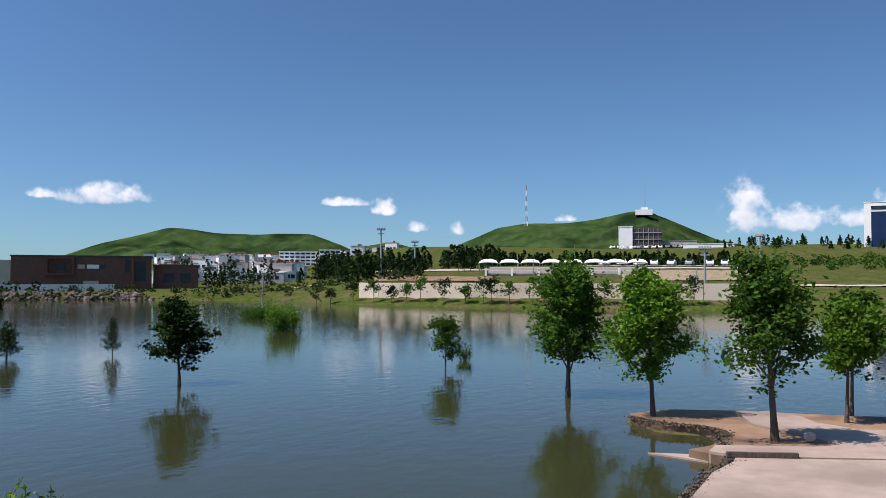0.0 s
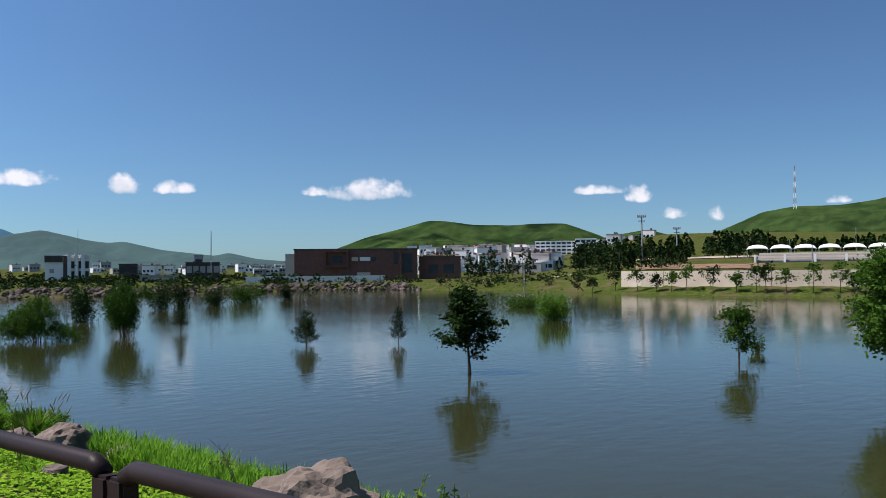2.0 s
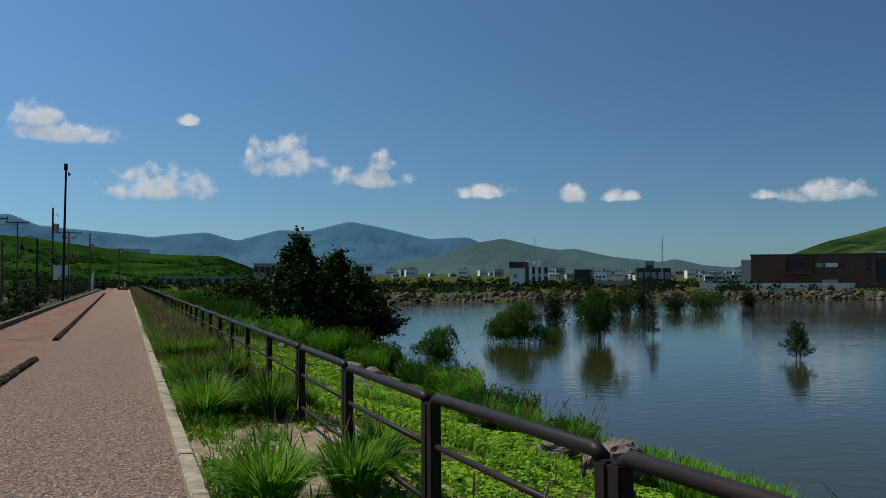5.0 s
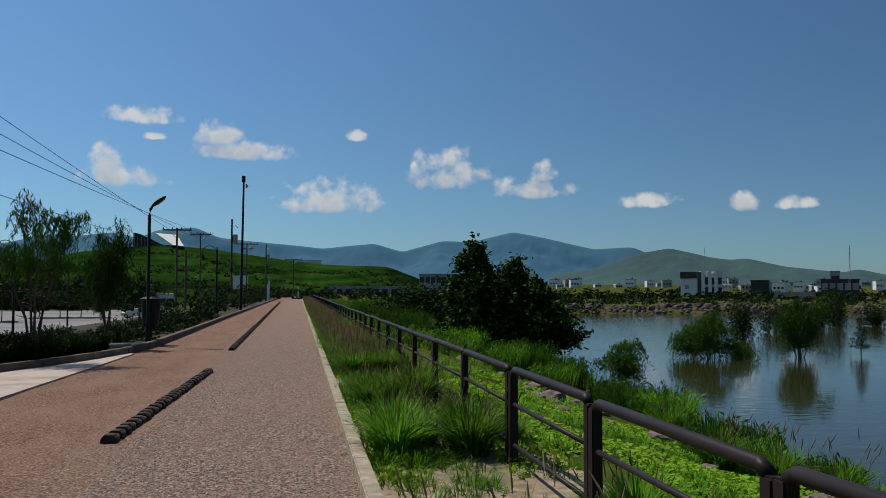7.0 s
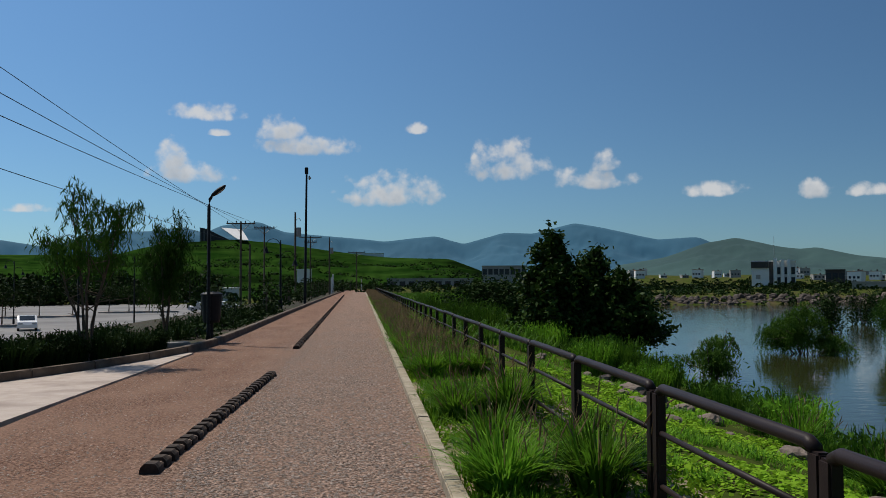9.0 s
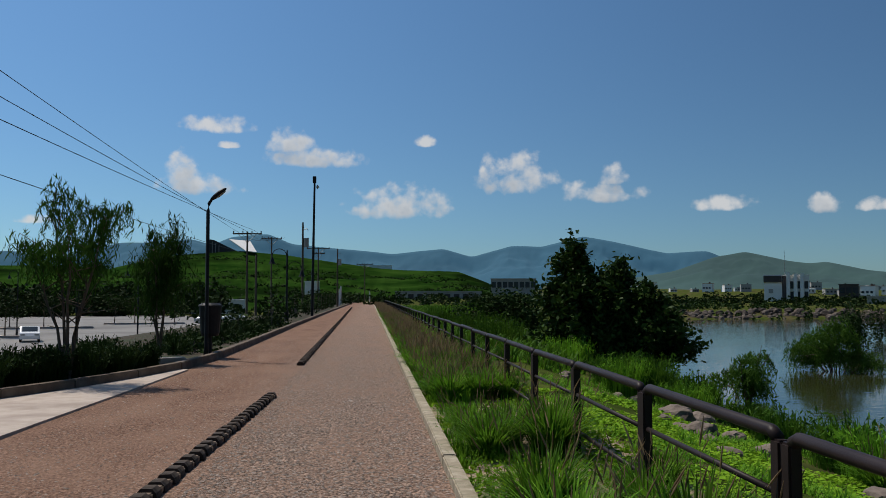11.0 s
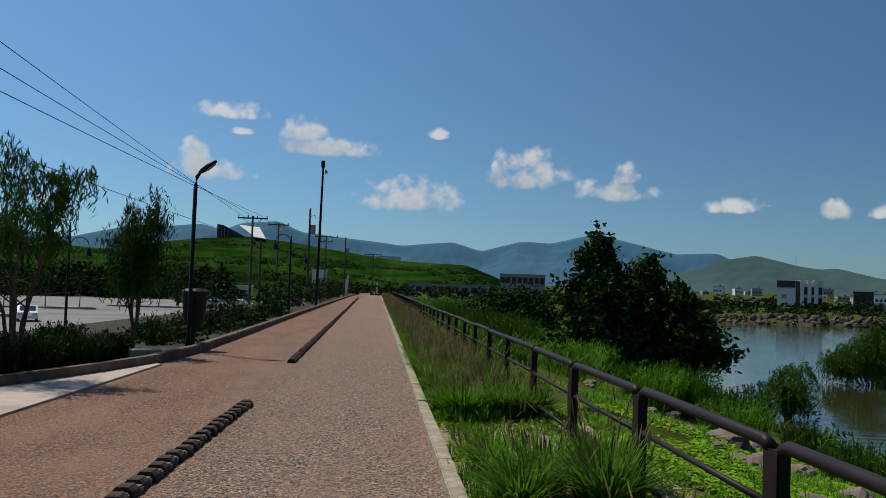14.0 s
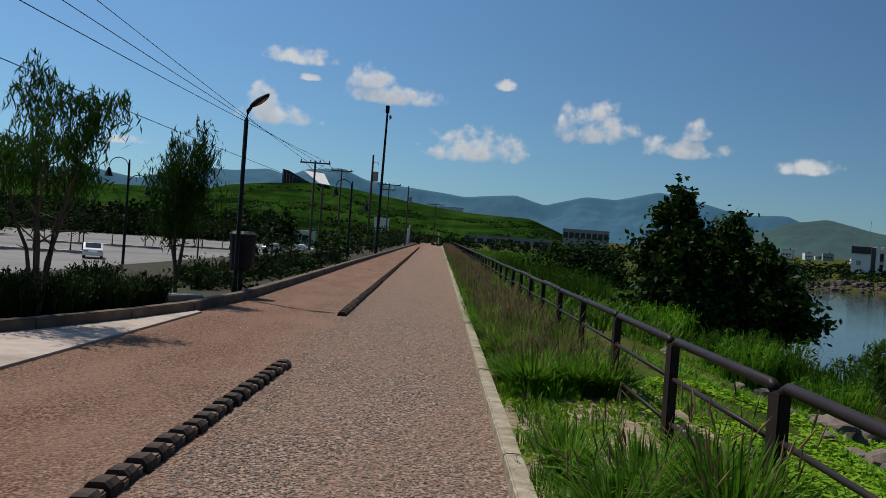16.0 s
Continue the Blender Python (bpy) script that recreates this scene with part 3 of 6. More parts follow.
def broad_tree(name, where, height, crown_r, base, seed, leaves=4500, leaf=0.10, mat=None, label="", clump=0.3, trunk_r=0.055, limbs=10, twigs=6,
               upward=0.9, category="tree", top_r=0.35):
    rng = np.random.default_rng(seed)
    root = thing(name, pose(*where), label, category)
    tubes, tips = branchy_tree(rng, height, crown_r, base, trunk_r, limbs, twigs, upward, top_r)
    s = Soup()
    for pts, rad in tubes:
        s.tube(pts, rad, 7 if rad[0] > 0.02 else 4, False)
    s.make("trunk", M_BARK, root, smooth=True)
    tips = np.array(tips)
    c = tips[rng.integers(0, len(tips), leaves)] + rng.normal(size=(leaves, 3)) * clump * np.array([1, 1, 0.75]) * rng.uniform(0.3, 1, (leaves, 1))
    c = c[c[:, 2] > base * 0.8]
    s = Soup()
    s.quads(leaf_quads(rng, c, leaf, leaf * 0.55, up=0.1))
    s.make("crown", mat or M_LEAF, root)
    return root


def droopy_tree(name, where, height, spread, seed, strands=90, label="", stems=4, mat=None, strand_len=0.9, leaf=0.11, trunk_r=0.05, category="tree", base=0.3):
    """Willow-like: several rising stems with hanging strands of narrow leaves."""
    rng = np.random.default_rng(seed)
    root = thing(name, pose(*where), label, category)
    s, tips = Soup(), []
    for i in range(stems):
        a = i * 2.4 + rng.uniform(-0.4, 0.4)
        out = spread * rng.uniform(0.35, 0.9)
        hgt = height * rng.uniform(0.72, 1.0)
        pts = []
        for t in np.linspace(0, 1, 8):
            w = t ** 1.4
            pts.append((math.cos(a) * out * w + rng.normal() * 0.02, math.sin(a) * out * w, hgt * t))
        s.tube(pts, [trunk_r * (1 - 0.85 * t) for t in np.linspace(0, 1, 8)], 6, False)
        for j in range(3, 8):
            p = np.array(pts[j])
            for b in range(3):
                g = rng.normal(size=3) * spread * 0.3 + np.array([0, 0, spread * 0.25])
                s.tube([tuple(p), tuple(p + g * 0.6), tuple(p + g)], [0.014, 0.009, 0.004], 4, False)
                tips += [p + g, p + g * 0.6]
    s.make("trunk", M_BARK, root, smooth=True)
    tips = np.array(tips)
    tips = tips[tips[:, 2] > base * height]
    lv = []
    for k in range(strands):
        p = tips[rng.integers(len(tips))] + rng.normal(size=3) * 0.08
        d = rng.normal(size=2) * 0.35
        L = strand_len * rng.uniform(0.5, 1.2)
        m = int(L / 0.045)
        t = np.linspace(0, 1, m)[:, None]
        line = p + np.concatenate([d[0] * t * L, d[1] * t * L, (0.25 * t - 1.0 * t * t) * L], 1)
        lv.append(line + rng.normal(size=line.shape) * 0.02)
    c = np.concatenate(lv)
    c = c[c[:, 2] > 0.02]
    s = Soup()
    s.quads(leaf_quads(rng, c, leaf, leaf * 0.13, up=0.0, droop=1.9))
    s.make("crown", mat or M_WILLOW, root)
    return root


def spiky_tree(name, where, height, spread, seed, label, bare=0.3):
    """Young conifer-like tree with rising feathery branches."""
    rng = np.random.default_rng(seed)
    root = thing(name, pose(*where), label, "tree")
    s, c = Soup(), []
    s.tube([(0, 0, -0.3), (0.02, 0, height * 0.5), (0, 0.02, height)], [0.03, 0.02, 0.006], 6, False)
    for i in range(34):
        t = 0.12 + 0.85 * i / 34
        a = i * 2.4
        reach = spread * (1 - t * 0.75) * rng.uniform(0.6, 1.1)
        p = np.array([0, 0, t * height])
        e = p + np.array([math.cos(a) * reach, math.sin(a) * reach, reach * 0.45])
        s.tube([tuple(p), tuple((p + e) / 2 - [0, 0, 0.02]), tuple(e)], [0.012, 0.008, 0.003], 4, False)
        m = int(60 * reach / spread) + 15
        u = rng.uniform(bare, 1.05, (m, 1))
        c.append(p + (e - p) * u + rng.normal(size=(m, 3)) * 0.05)
    s.make("trunk", M_BARK, root, smooth=True)
    s = Soup()
    s.quads(leaf_quads(rng, np.concatenate(c), 0.11, 0.03, up=0.4))
    s.make("crown", M_LEAF_D, root)


FLOOD = "standing in the flooded lake"
broad_tree("water_tree", (21.8, 16.4, WL), 2.7, 0.9, 0.5, 1, 7500, 0.13, M_LEAF_D, "dark leafy young tree " + FLOOD, 0.15, 0.05, 15, 6, 0.75, top_r=0.2)
spiky_tree("water_sapling", (28.9, 26.8, WL), 1.62, 0.55, 2, "dark feathery sapling " + FLOOD)
spiky_tree("water_sapling", (26.5, 30.4, WL), 1.45, 0.75, 3, "dark sapling with rising twigs " + FLOOD, 0.45)
spiky_tree("water_sapling", (27.5, 42.8, WL), 1.9, 0.6, 21, "dark narrow sapling " + FLOOD, 0.15)
spiky_tree("water_sapling", (24.7, 28.1, WL), 1.3, 0.7, 4, "dark small sapling " + FLOOD, 0.3)
broad_tree("water_tree", (30.0, 11.3, WL), 1.95, 0.6, 0.2, 5, 3300, 0.11, M_LEAF, "thin young tree with bare top twigs " + FLOOD, 0.17, 0.03, 11, 5, 1.5)
broad_tree("water_tree", (24.7, 4.8, WL), 4.1, 1.05, 0.55, 6, 14000, 0.12, M_LEAF, "full green young tree " + FLOOD, 0.2, 0.07, 18, 9, 1.0)
broad_tree("shore_tree", (20.9, 1.5, WL + 0.1), 3.5, 0.76, 0.85, 7, 10500, 0.12, M_LEAF_B, "bright green young tree on the muddy spit", 0.18, 0.06, 17, 9, 1.1)
broad_tree("shore_tree", (18.75, -1.35, WL + 0.15), 3.65, 0.92, 1.05, 8, 9000, 0.11, M_LEAF, "open-crowned green tree on bare earth", 0.2, 0.075, 15, 9, 1.0)
broad_tree("shore_tree", (23.0, -2.5, WL + 0.1), 2.9, 0.72, 1.05, 9, 6000, 0.12, M_LEAF, "slender green tree on bare earth", 0.19, 0.05, 13, 8, 0.9)
broad_tree("shore_tree", (21.9, -2.45, WL + 0.1), 2.7, 0.62, 1.05, 10, 6000, 0.12, M_LEAF_B, "slender light green tree on bare earth", 0.17, 0.05, 10, 6, 0.9)


def lobed_tree(name, where, lobes, seed, label, mat, leaf=0.17, side=(0.98, -0.19)):
    """A spreading tree of several leaders from one foot. Lobes: metres aside, metres in depth, top, radius, foot of the crown, leaves."""
    rng = np.random.default_rng(seed)
    root = thing(name, pose(*where), label, "tree")
    wood, crown = Soup(), Soup()
    for a, b, top, r, base, n in lobes:
        off = np.array([side[0] * a - side[1] * b, side[1] * a + side[0] * b, 0.0])
        tubes, tips = branchy_tree(rng, top, r, base, 0.07, 17, 8, 0.7, 0.12)
        bend = lambda p: tuple(np.array(p) + off * min(1.0, max(0.0, p[2] / (0.45 * top))) ** 0.8)
        for pts, rad in tubes:
            wood.tube([bend(p) for p in pts], rad, 6 if rad[0] > 0.02 else 4, False)
        tips = np.array([bend(p) for p in tips])
        c = tips[rng.integers(0, len(tips), n)] + rng.normal(size=(n, 3)) * 0.16 * rng.uniform(0.3, 1.1, (n, 1))
        crown.quads(leaf_quads(rng, c[c[:, 2] > 0.1], leaf, leaf * 0.55, up=0.0, droop=0.2))
    wood.make("trunk", M_BARK, root, smooth=True)
    crown.make("crown", mat, root)


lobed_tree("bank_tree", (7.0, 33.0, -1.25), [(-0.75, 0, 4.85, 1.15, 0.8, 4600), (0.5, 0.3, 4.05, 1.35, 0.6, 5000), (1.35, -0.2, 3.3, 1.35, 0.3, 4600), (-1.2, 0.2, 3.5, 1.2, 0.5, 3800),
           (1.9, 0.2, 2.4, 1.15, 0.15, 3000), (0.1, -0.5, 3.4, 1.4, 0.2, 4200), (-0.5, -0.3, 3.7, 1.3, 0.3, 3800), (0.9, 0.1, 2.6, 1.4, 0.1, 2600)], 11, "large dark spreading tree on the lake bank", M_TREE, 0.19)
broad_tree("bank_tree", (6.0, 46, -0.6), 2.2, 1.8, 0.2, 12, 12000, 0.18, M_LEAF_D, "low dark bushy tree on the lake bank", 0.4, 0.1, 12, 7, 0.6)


def bush(name, where, w, h, seed, label, mat, leaves=2500, leaf=0.1):
    rng = np.random.default_rng(seed)
    root = thing(name, pose(*where), label, "bush")
    s, tips = Soup(), []
    for i in range(16):
        a = rng.uniform(0, 6.28)
        e = np.array([math.cos(a) * w * rng.uniform(0.2, 0.9), math.sin(a) * w * rng.uniform(0.2, 0.9), h * rng.uniform(0.5, 0.95)])
        s.tube([(0, 0, -0.2), tuple(e * [0.4, 0.4, 0.6]), tuple(e)], [0.025, 0.015, 0.005], 5, False)
        tips += [e, e * 0.75, e * [0.9, 0.9, 0.45], e * [0.7, 0.7, 0.3]]
    s.make("stem", M_BARK, root, smooth=True)
    tips = np.array(tips)
    c = tips[rng.integers(0, len(tips), leaves)] + rng.normal(size=(leaves, 3)) * [w * 0.22, w * 0.22, h * 0.16]
    c[:, 2] = np.abs(c[:, 2])
    s = Soup()
    s.quads(leaf_quads(rng, c, leaf, leaf * 0.5, up=0.1))
    s.make("foliage", mat, root)


bush("water_bush", (62.8, 46.2, WL), 2.2, 0.9, 31, "low green bush in the flooded lake", M_LEAF, 2600, 0.18)
bush("water_bush", (48.1, 32.2, WL), 1.25, 1.65, 32, "bright green round bush in the flooded lake", M_LEAF_B, 4200, 0.15)
bush("water_bush", (33.6, 12.2, WL), 0.4, 0.55, 33, "small green tuft in the flooded lake", M_LEAF, 500, 0.09)
bush("water_bush", (57.9, 80.5, WL), 2.3, 2.0, 34, "green bush in the flooded lake", M_LEAF, 3500, 0.2)
bush("water_bush", (66.3, 84.3, WL), 1.1, 2.0, 35, "small dark bush in the flooded lake", M_LEAF_D, 2000, 0.18)
for i, (bx, by, bh) in enumerate([(29.0, 57.5, 2.6), (36, 66, 2.2), (43, 72, 2.4), (47, 75, 3.0), (51, 76, 1.8)]):
    bush("water_bush", (bx, by, WL), 1.3, bh, 40 + i, "dark bush in the flooded lake", M_LEAF_D, 2600, 0.17)
def willow_mound(name, where, w, h, seed, label, strands=900, lens=0.7, lumps=5, mat=None):
    """Willow bush: hanging leafy strands over a dome of lumps, down to the water."""
    rng = np.random.default_rng(seed)
    root = thing(name, pose(*where), label, "bush")
    hubs = [np.array([rng.normal() * w * 0.42, rng.normal() * w * 0.42, h * rng.uniform(0.08, 0.7)]) for _ in range(lumps + 5)] + [np.array([0, 0, h * 0.72])]
    s = Soup()
    for b in hubs:
        for k in range(4):
            e = b + rng.normal(size=3) * w * 0.25
            s.tube([(b[0] * 0.15, b[1] * 0.15, -0.3), tuple(b * [0.6, 0.6, 0.6]), tuple(e)], [0.03, 0.02, 0.006], 5, False)
    s.make("stem", M_BARK, root)
    lv = []
    for k in range(strands):
        b = hubs[rng.integers(len(hubs))]
        d = rng.normal(size=3)
        d[2] = abs(d[2])
        d /= np.linalg.norm(d)
        p = b + d * [w * 0.42, w * 0.42, h * 0.25] * rng.uniform(0.2, 1.05)
        L = lens * rng.uniform(0.4, 1.2)
        m = max(4, int(L / 0.055))
        t = np.linspace(0, 1, m)[:, None]
        lv.append(p + np.concatenate([d[0] * t * L * 0.5, d[1] * t * L * 0.5, (0.2 * t - t * t) * L], 1) + rng.normal(size=(m, 3)) * 0.025)
    c = np.concatenate(lv)
    c = c[c[:, 2] > -0.02]
    s = Soup()
    s.quads(leaf_quads(rng, c, 0.17, 0.036, up=0.0, droop=1.1))
    s.make("foliage", mat or M_WILLOW, root)


willow_mound("water_willow", (19.1, 41.6, WL), 1.5, 2.35, 51, "drooping willow bush " + FLOOD, 1500, mat=M_LEAF)
willow_mound("water_willow", (23.6, 41.8, WL), 1.15, 3.0, 52, "tall drooping willow bush " + FLOOD, 1300)
willow_mound("bank_willow", (11.1, 31.8, WL), 1.05, 1.6, 53, "small willow bush at the water's edge", 560, 0.5, mat=M_LEAF)
droopy_tree("strip_willow", (-5.45, 22.13, 0.0), 3.2, 0.85, 61, 620, "thin willow-like tree beside the car park", 5, strand_len=0.5, base=0.62, trunk_r=0.04, leaf=0.16)
droopy_tree("strip_willow", (-5.0, 27.03, 0.0), 3.1, 0.5, 62, 700, "bushy willow-like tree beside the car park", 5, strand_len=0.55, base=0.45, trunk_r=0.035, leaf=0.16)


# ---- hills ----
def hill(name, dist, depth, ridge, mat, label, seed, step=0.12, rough=0.11, base=0.0, terrace=0.0):
    """A ridge seen along bearings: ridge lists (bearing, height in degrees); it slopes down towards and away from the lake."""
    rng = np.random.default_rng(seed)
    a0, a1 = ridge[0][0], ridge[-1][0]
    az = np.arange(a0, a1 + 1e-6, step)
    el = np.interp(az, [p[0] for p in ridge], [p[1] for p in ridge])
    k = np.ones(5) / 5
    el = np.convolve(np.pad(el, 2, mode="edge"), k, "valid") if len(el) > 8 else el
    nu = 121 if terrace else 65
    rows = np.linspace(-1, 1, nu)
    V = []
    for u in rows:
        fall = (1 - abs(u)) ** 1.15 if u < 0 else (1 - u) ** 1.4
        for a, e in zip(az, el):
            r = dist * (1 + depth * u)
            top = 1.6 + dist * math.tan(radians(e))
            n = (noise.fractal(Vector((a * 0.0175 * 9 + seed, u * depth * 9, seed)), 0.8, 2.1, 6) - 0.2) * rough * 3.2 * top * (1 - abs(u)) * min(1, 4 * abs(u) + 0.05)
            z = base + (top - base) * fall * (1 if u <= 0 else 1) + n
            if terrace and u < 0:
                w = z / terrace + 0.5 * math.sin(a * 0.8)
                z = (z + 2 * terrace * (math.floor(w) + smoothstep((w % 1) * 3 - 1.6) - 0.5 * math.sin(a * 0.8))) / 3
            V.append(polar(a, r, z if abs(u) < 0.99 else base - 25))
    m = len(az)
    F = [(i * m + j, i * m + j + 1, (i + 1) * m + j + 1, (i + 1) * m + j) for i in range(nu - 1) for j in range(m - 1)]
    tagged(mesh_ob(name, V, F, mat, smooth=True), label, "hill", kind="structure")


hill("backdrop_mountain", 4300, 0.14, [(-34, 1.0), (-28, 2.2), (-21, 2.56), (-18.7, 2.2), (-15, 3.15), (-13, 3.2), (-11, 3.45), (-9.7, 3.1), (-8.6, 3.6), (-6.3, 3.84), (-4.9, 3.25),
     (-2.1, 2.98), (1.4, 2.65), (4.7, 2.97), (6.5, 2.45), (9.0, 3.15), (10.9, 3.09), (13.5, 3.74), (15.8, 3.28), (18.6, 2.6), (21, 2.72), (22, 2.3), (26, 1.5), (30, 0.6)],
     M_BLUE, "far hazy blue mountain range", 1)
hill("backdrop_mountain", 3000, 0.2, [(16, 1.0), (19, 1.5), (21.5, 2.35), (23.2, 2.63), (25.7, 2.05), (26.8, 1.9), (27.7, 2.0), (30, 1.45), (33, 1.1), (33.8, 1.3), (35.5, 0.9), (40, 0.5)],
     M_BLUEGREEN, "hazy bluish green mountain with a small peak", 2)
hill("hill_1", 1150, 0.3, [(38, 0.5), (40.2, 1.4), (42.5, 2.25), (44.5, 2.75), (46.3, 3.28), (47.5, 3.2), (49, 2.95), (51.4, 2.9), (53.0, 3.02), (54.9, 3.0), (57, 2.2), (59, 1.2)], M_HILL,
     "long green hill above the town", 3)
hill("hill_2", 1500, 0.3, [(55, 1.3), (57.6, 2.1), (59.9, 2.5), (61.6, 2.08), (63.8, 2.1), (66, 1.4)], M_HILL, "small green hill between larger ones", 4)
hill("hill_3", 900, 0.3, [(60, 0.9), (63.5, 2.0), (65.2, 2.75), (66.7, 3.41), (68.5, 3.65), (71, 3.68), (73, 3.94), (74.9, 4.35), (76, 4.43), (77.5, 3.78), (80.2, 2.56), (84, 1.7), (88, 1.0)], M_HILL,
     "green hill with a mast and a chapel on top", 5)
hill("hill_5", 800, 0.3, [(-42, 0.8), (-34, 1.9), (-27, 2.1), (-22, 1.7), (-18, 1.75), (-15.5, 1.6), (-12, 0.6)], M_HILL_NEAR, "dark green hillside beyond the car park", 9)
hill("hill_4", 430, 0.42, [(-21, -0.9), (-18.5, 0.3), (-15.5, 1.6), (-13, 2.25), (-11, 2.5), (-7.7, 2.71), (-5.5, 2.55), (-2.8, 2.19), (0.5, 1.7), (2.2, 1.55), (5.6, 1.5), (7.2, 0.9), (9, 0.1), (11, -0.6)], M_HILL_NEAR,
     "low terraced grassy hill behind the path", 6, base=-6, terrace=3.2)


# ---- grass and herbs ----
def blades(rng, count, length, spread, lean=0.6, width=0.012, base_r=0.12):
    """Curved grass blades as arrays of quads (two a blade)."""
    a = rng.uniform(0, 2 * math.pi, count)
    r0 = base_r * np.sqrt(rng.uniform(0, 1, count))
    L = length * rng.uniform(0.55, 1.1, count)
    out = lean * rng.uniform(0.15, 1.0, count)
    d = np.stack([np.cos(a), np.sin(a)], 1)
    side = np.stack([-np.sin(a), np.cos(a)], 1)
    p0 = np.concatenate([d * r0[:, None], np.zeros((count, 1))], 1)
    def at(t, w):
        hor = d * (r0 + L * out * t ** 1.8)[:, None]
        z = (L * t * (1 - 0.45 * out * t ** 1.5))[:, None]
        c = np.concatenate([hor, z], 1)
        s = np.concatenate([side * w, np.zeros((count, 1))], 1)
        return c - s, c + s
    rows = [at(0, width), at(0.45, width * 0.9), at(0.8, width * 0.55), at(1.0, width * 0.1)]
    q = [np.stack([rows[i][0], rows[i][1], rows[i + 1][1], rows[i + 1][0]], 1) for i in range(3)]
    tips = (rows[3][0] + rows[3][1]) / 2
    return np.concatenate(q), tips


def grass_tuft(seed, length=0.75, count=260, lean=0.75, plumes=26, width=0.0065, base_r=0.17, where=(0, 0, 0), label="", mat=None, name="grass_tuft"):
    rng = np.random.default_rng(seed)
    root = thing(name, pose(*where), label, "grass", "grass tufts")
    q, _ = blades(rng, count, length, 0, lean, width, base_r)
    s = Soup()
    s.quads(q)
    s.make("foliage", mat or M_GRASS, root)
    if plumes:
        q, tips = blades(rng, plumes, length * 1.28, 0, lean * 0.62, 0.003, base_r)
        s = Soup()
        s.quads(q)
        a = rng.normal(size=(plumes, 3)) * 0.25 + [0, 0, 1]
        for t, d in zip(tips, a):
            t, d = Vector(t), Vector(d).normalized()
            d = (d + Vector((t.x, t.y, 0)) * 0.9).normalized()
            s.tube([t - d * 0.06, t - d * 0.01, t + d * 0.06, t + d * 0.11], [0.002, 0.007, 0.005, 0.001], 5, False)
        s.make("inflorescence", M_PLUME, root, label="brownish seed plumes")
    return root


def gz(x, y):
    return float(ground_z(np.array([x]), np.array([y]))[0])


TUFT = "green fountain grass tuft with brownish plumes"
rng_t = random.Random(5)
kinds = [grass_tuft(100 + i, 0.58 + 0.03 * i, 380, 1.0, 12 + 3 * i, 0.011, where=(w[0], w[1], -0.06), label=TUFT) for i, w in
         enumerate([(1.78, 6.6), (1.08, 6.4), (1.0, 10.75), (1.72, 10.7), (1.68, 14.6)])]
spots = [(1.35, 11.3), (1.1, 12.0), (1.8, 11.9), (1.05, 14.6), (1.3, 15.2), (1.85, 15.6), (1.0, 16.1), (1.2, 20.0), (1.7, 19.6), (1.3, 2.6), (1.7, 3.3),
         (2.35, 7.9), (2.4, 4.4), (2.3, 11.5), (2.35, 13.2)]
y = 19.2
while y < 70:
    for x in (1.05, 1.45, 1.85):
        spots.append((x + rng_t.uniform(-0.16, 0.16), y + rng_t.uniform(-0.35, 0.35)))
    y += 0.75 + (y - 19) * 0.012
for x, y in spots:
    k = rng_t.choice(kinds)
    t = copy_thing(k, pose(x, y, -0.08, 0, 0, rng_t.uniform(0, 360)))
    sc = rng_t.uniform(0.62, 0.95)
    t.scale = (sc, sc, sc)


def stuff_blades(name, label, places, length, count, lean, width, mat, seed, base_r=0.1, category="grass"):
    """Many tufts joined in one object, each one from a few shapes."""
    rng = np.random.default_rng(seed)
    shapes = [blades(rng, count, length, 0, lean, width, base_r)[0] for _ in range(6)]
    s = Soup()
    for x, y, z, k in places:
        q = shapes[rng.integers(6)]
        a = rng.uniform(0, 6.28)
        m = np.array([[math.cos(a), -math.sin(a), 0], [math.sin(a), math.cos(a), 0], [0, 0, 1]]) * k
        s.quads(q @ m.T + [x, y, z])
    return tagged(s.make(name, mat), label, category, kind="stuff")


def scatter(seed, n, x0, x1, y0, y1, test=None, k0=0.6, k1=1.2, sink=0.02):
    rng = np.random.default_rng(seed)
    x, y = rng.uniform(x0, x1, n), rng.uniform(y0, y1, n)
    keep = np.ones(n, bool) if test is None else test(x, y)
    x, y = x[keep], y[keep]
    z = ground_z(x, y) - sink
    k = rng.uniform(k0, k1, len(x))
    return list(zip(x, y, z, k))


def land(lo, hi=99):
    return lambda x, y: (lake_distance(x, y) > lo) & (lake_distance(x, y) < hi)


# brown far end of the plume strip, the green bank, reeds and herbs
stuff_blades("strip_grass", "brownish plumed grass along the fence", scatter(1, 2300, 0.85, 1.95, 23.4, 190), 0.62, 20, 0.42, 0.009, M_PLUME, 1, 0.2)
stuff_blades("strip_plumes", "thin brownish plumes among the green tufts", scatter(25, 360, 0.9, 1.9, 20, 28), 0.6, 10, 0.45, 0.0045, M_PLUME, 25, 0.16)
stuff_blades("strip_green_grass", "green grass along the kerb", scatter(2, 800, 0.75, 2.0, 19, 100), 0.42, 22, 0.8, 0.012, M_GRASS, 2, 0.14)
stuff_blades("kerb_grass", "green grass growing along the kerb", [p for p in scatter(22, 420, 0.72, 1.2, 2, 36) if p[1] > 19 or abs((p[1] - 6.6 + 2.1) % 4.15 - 2.1) < 0.9], 0.26, 30, 0.9, 0.008, M_GRASS, 22, 0.12)
patchy = lambda lo, s, c: (lambda x, y: (lake_distance(x, y) > lo) & (wobble(x, y, s) > c))
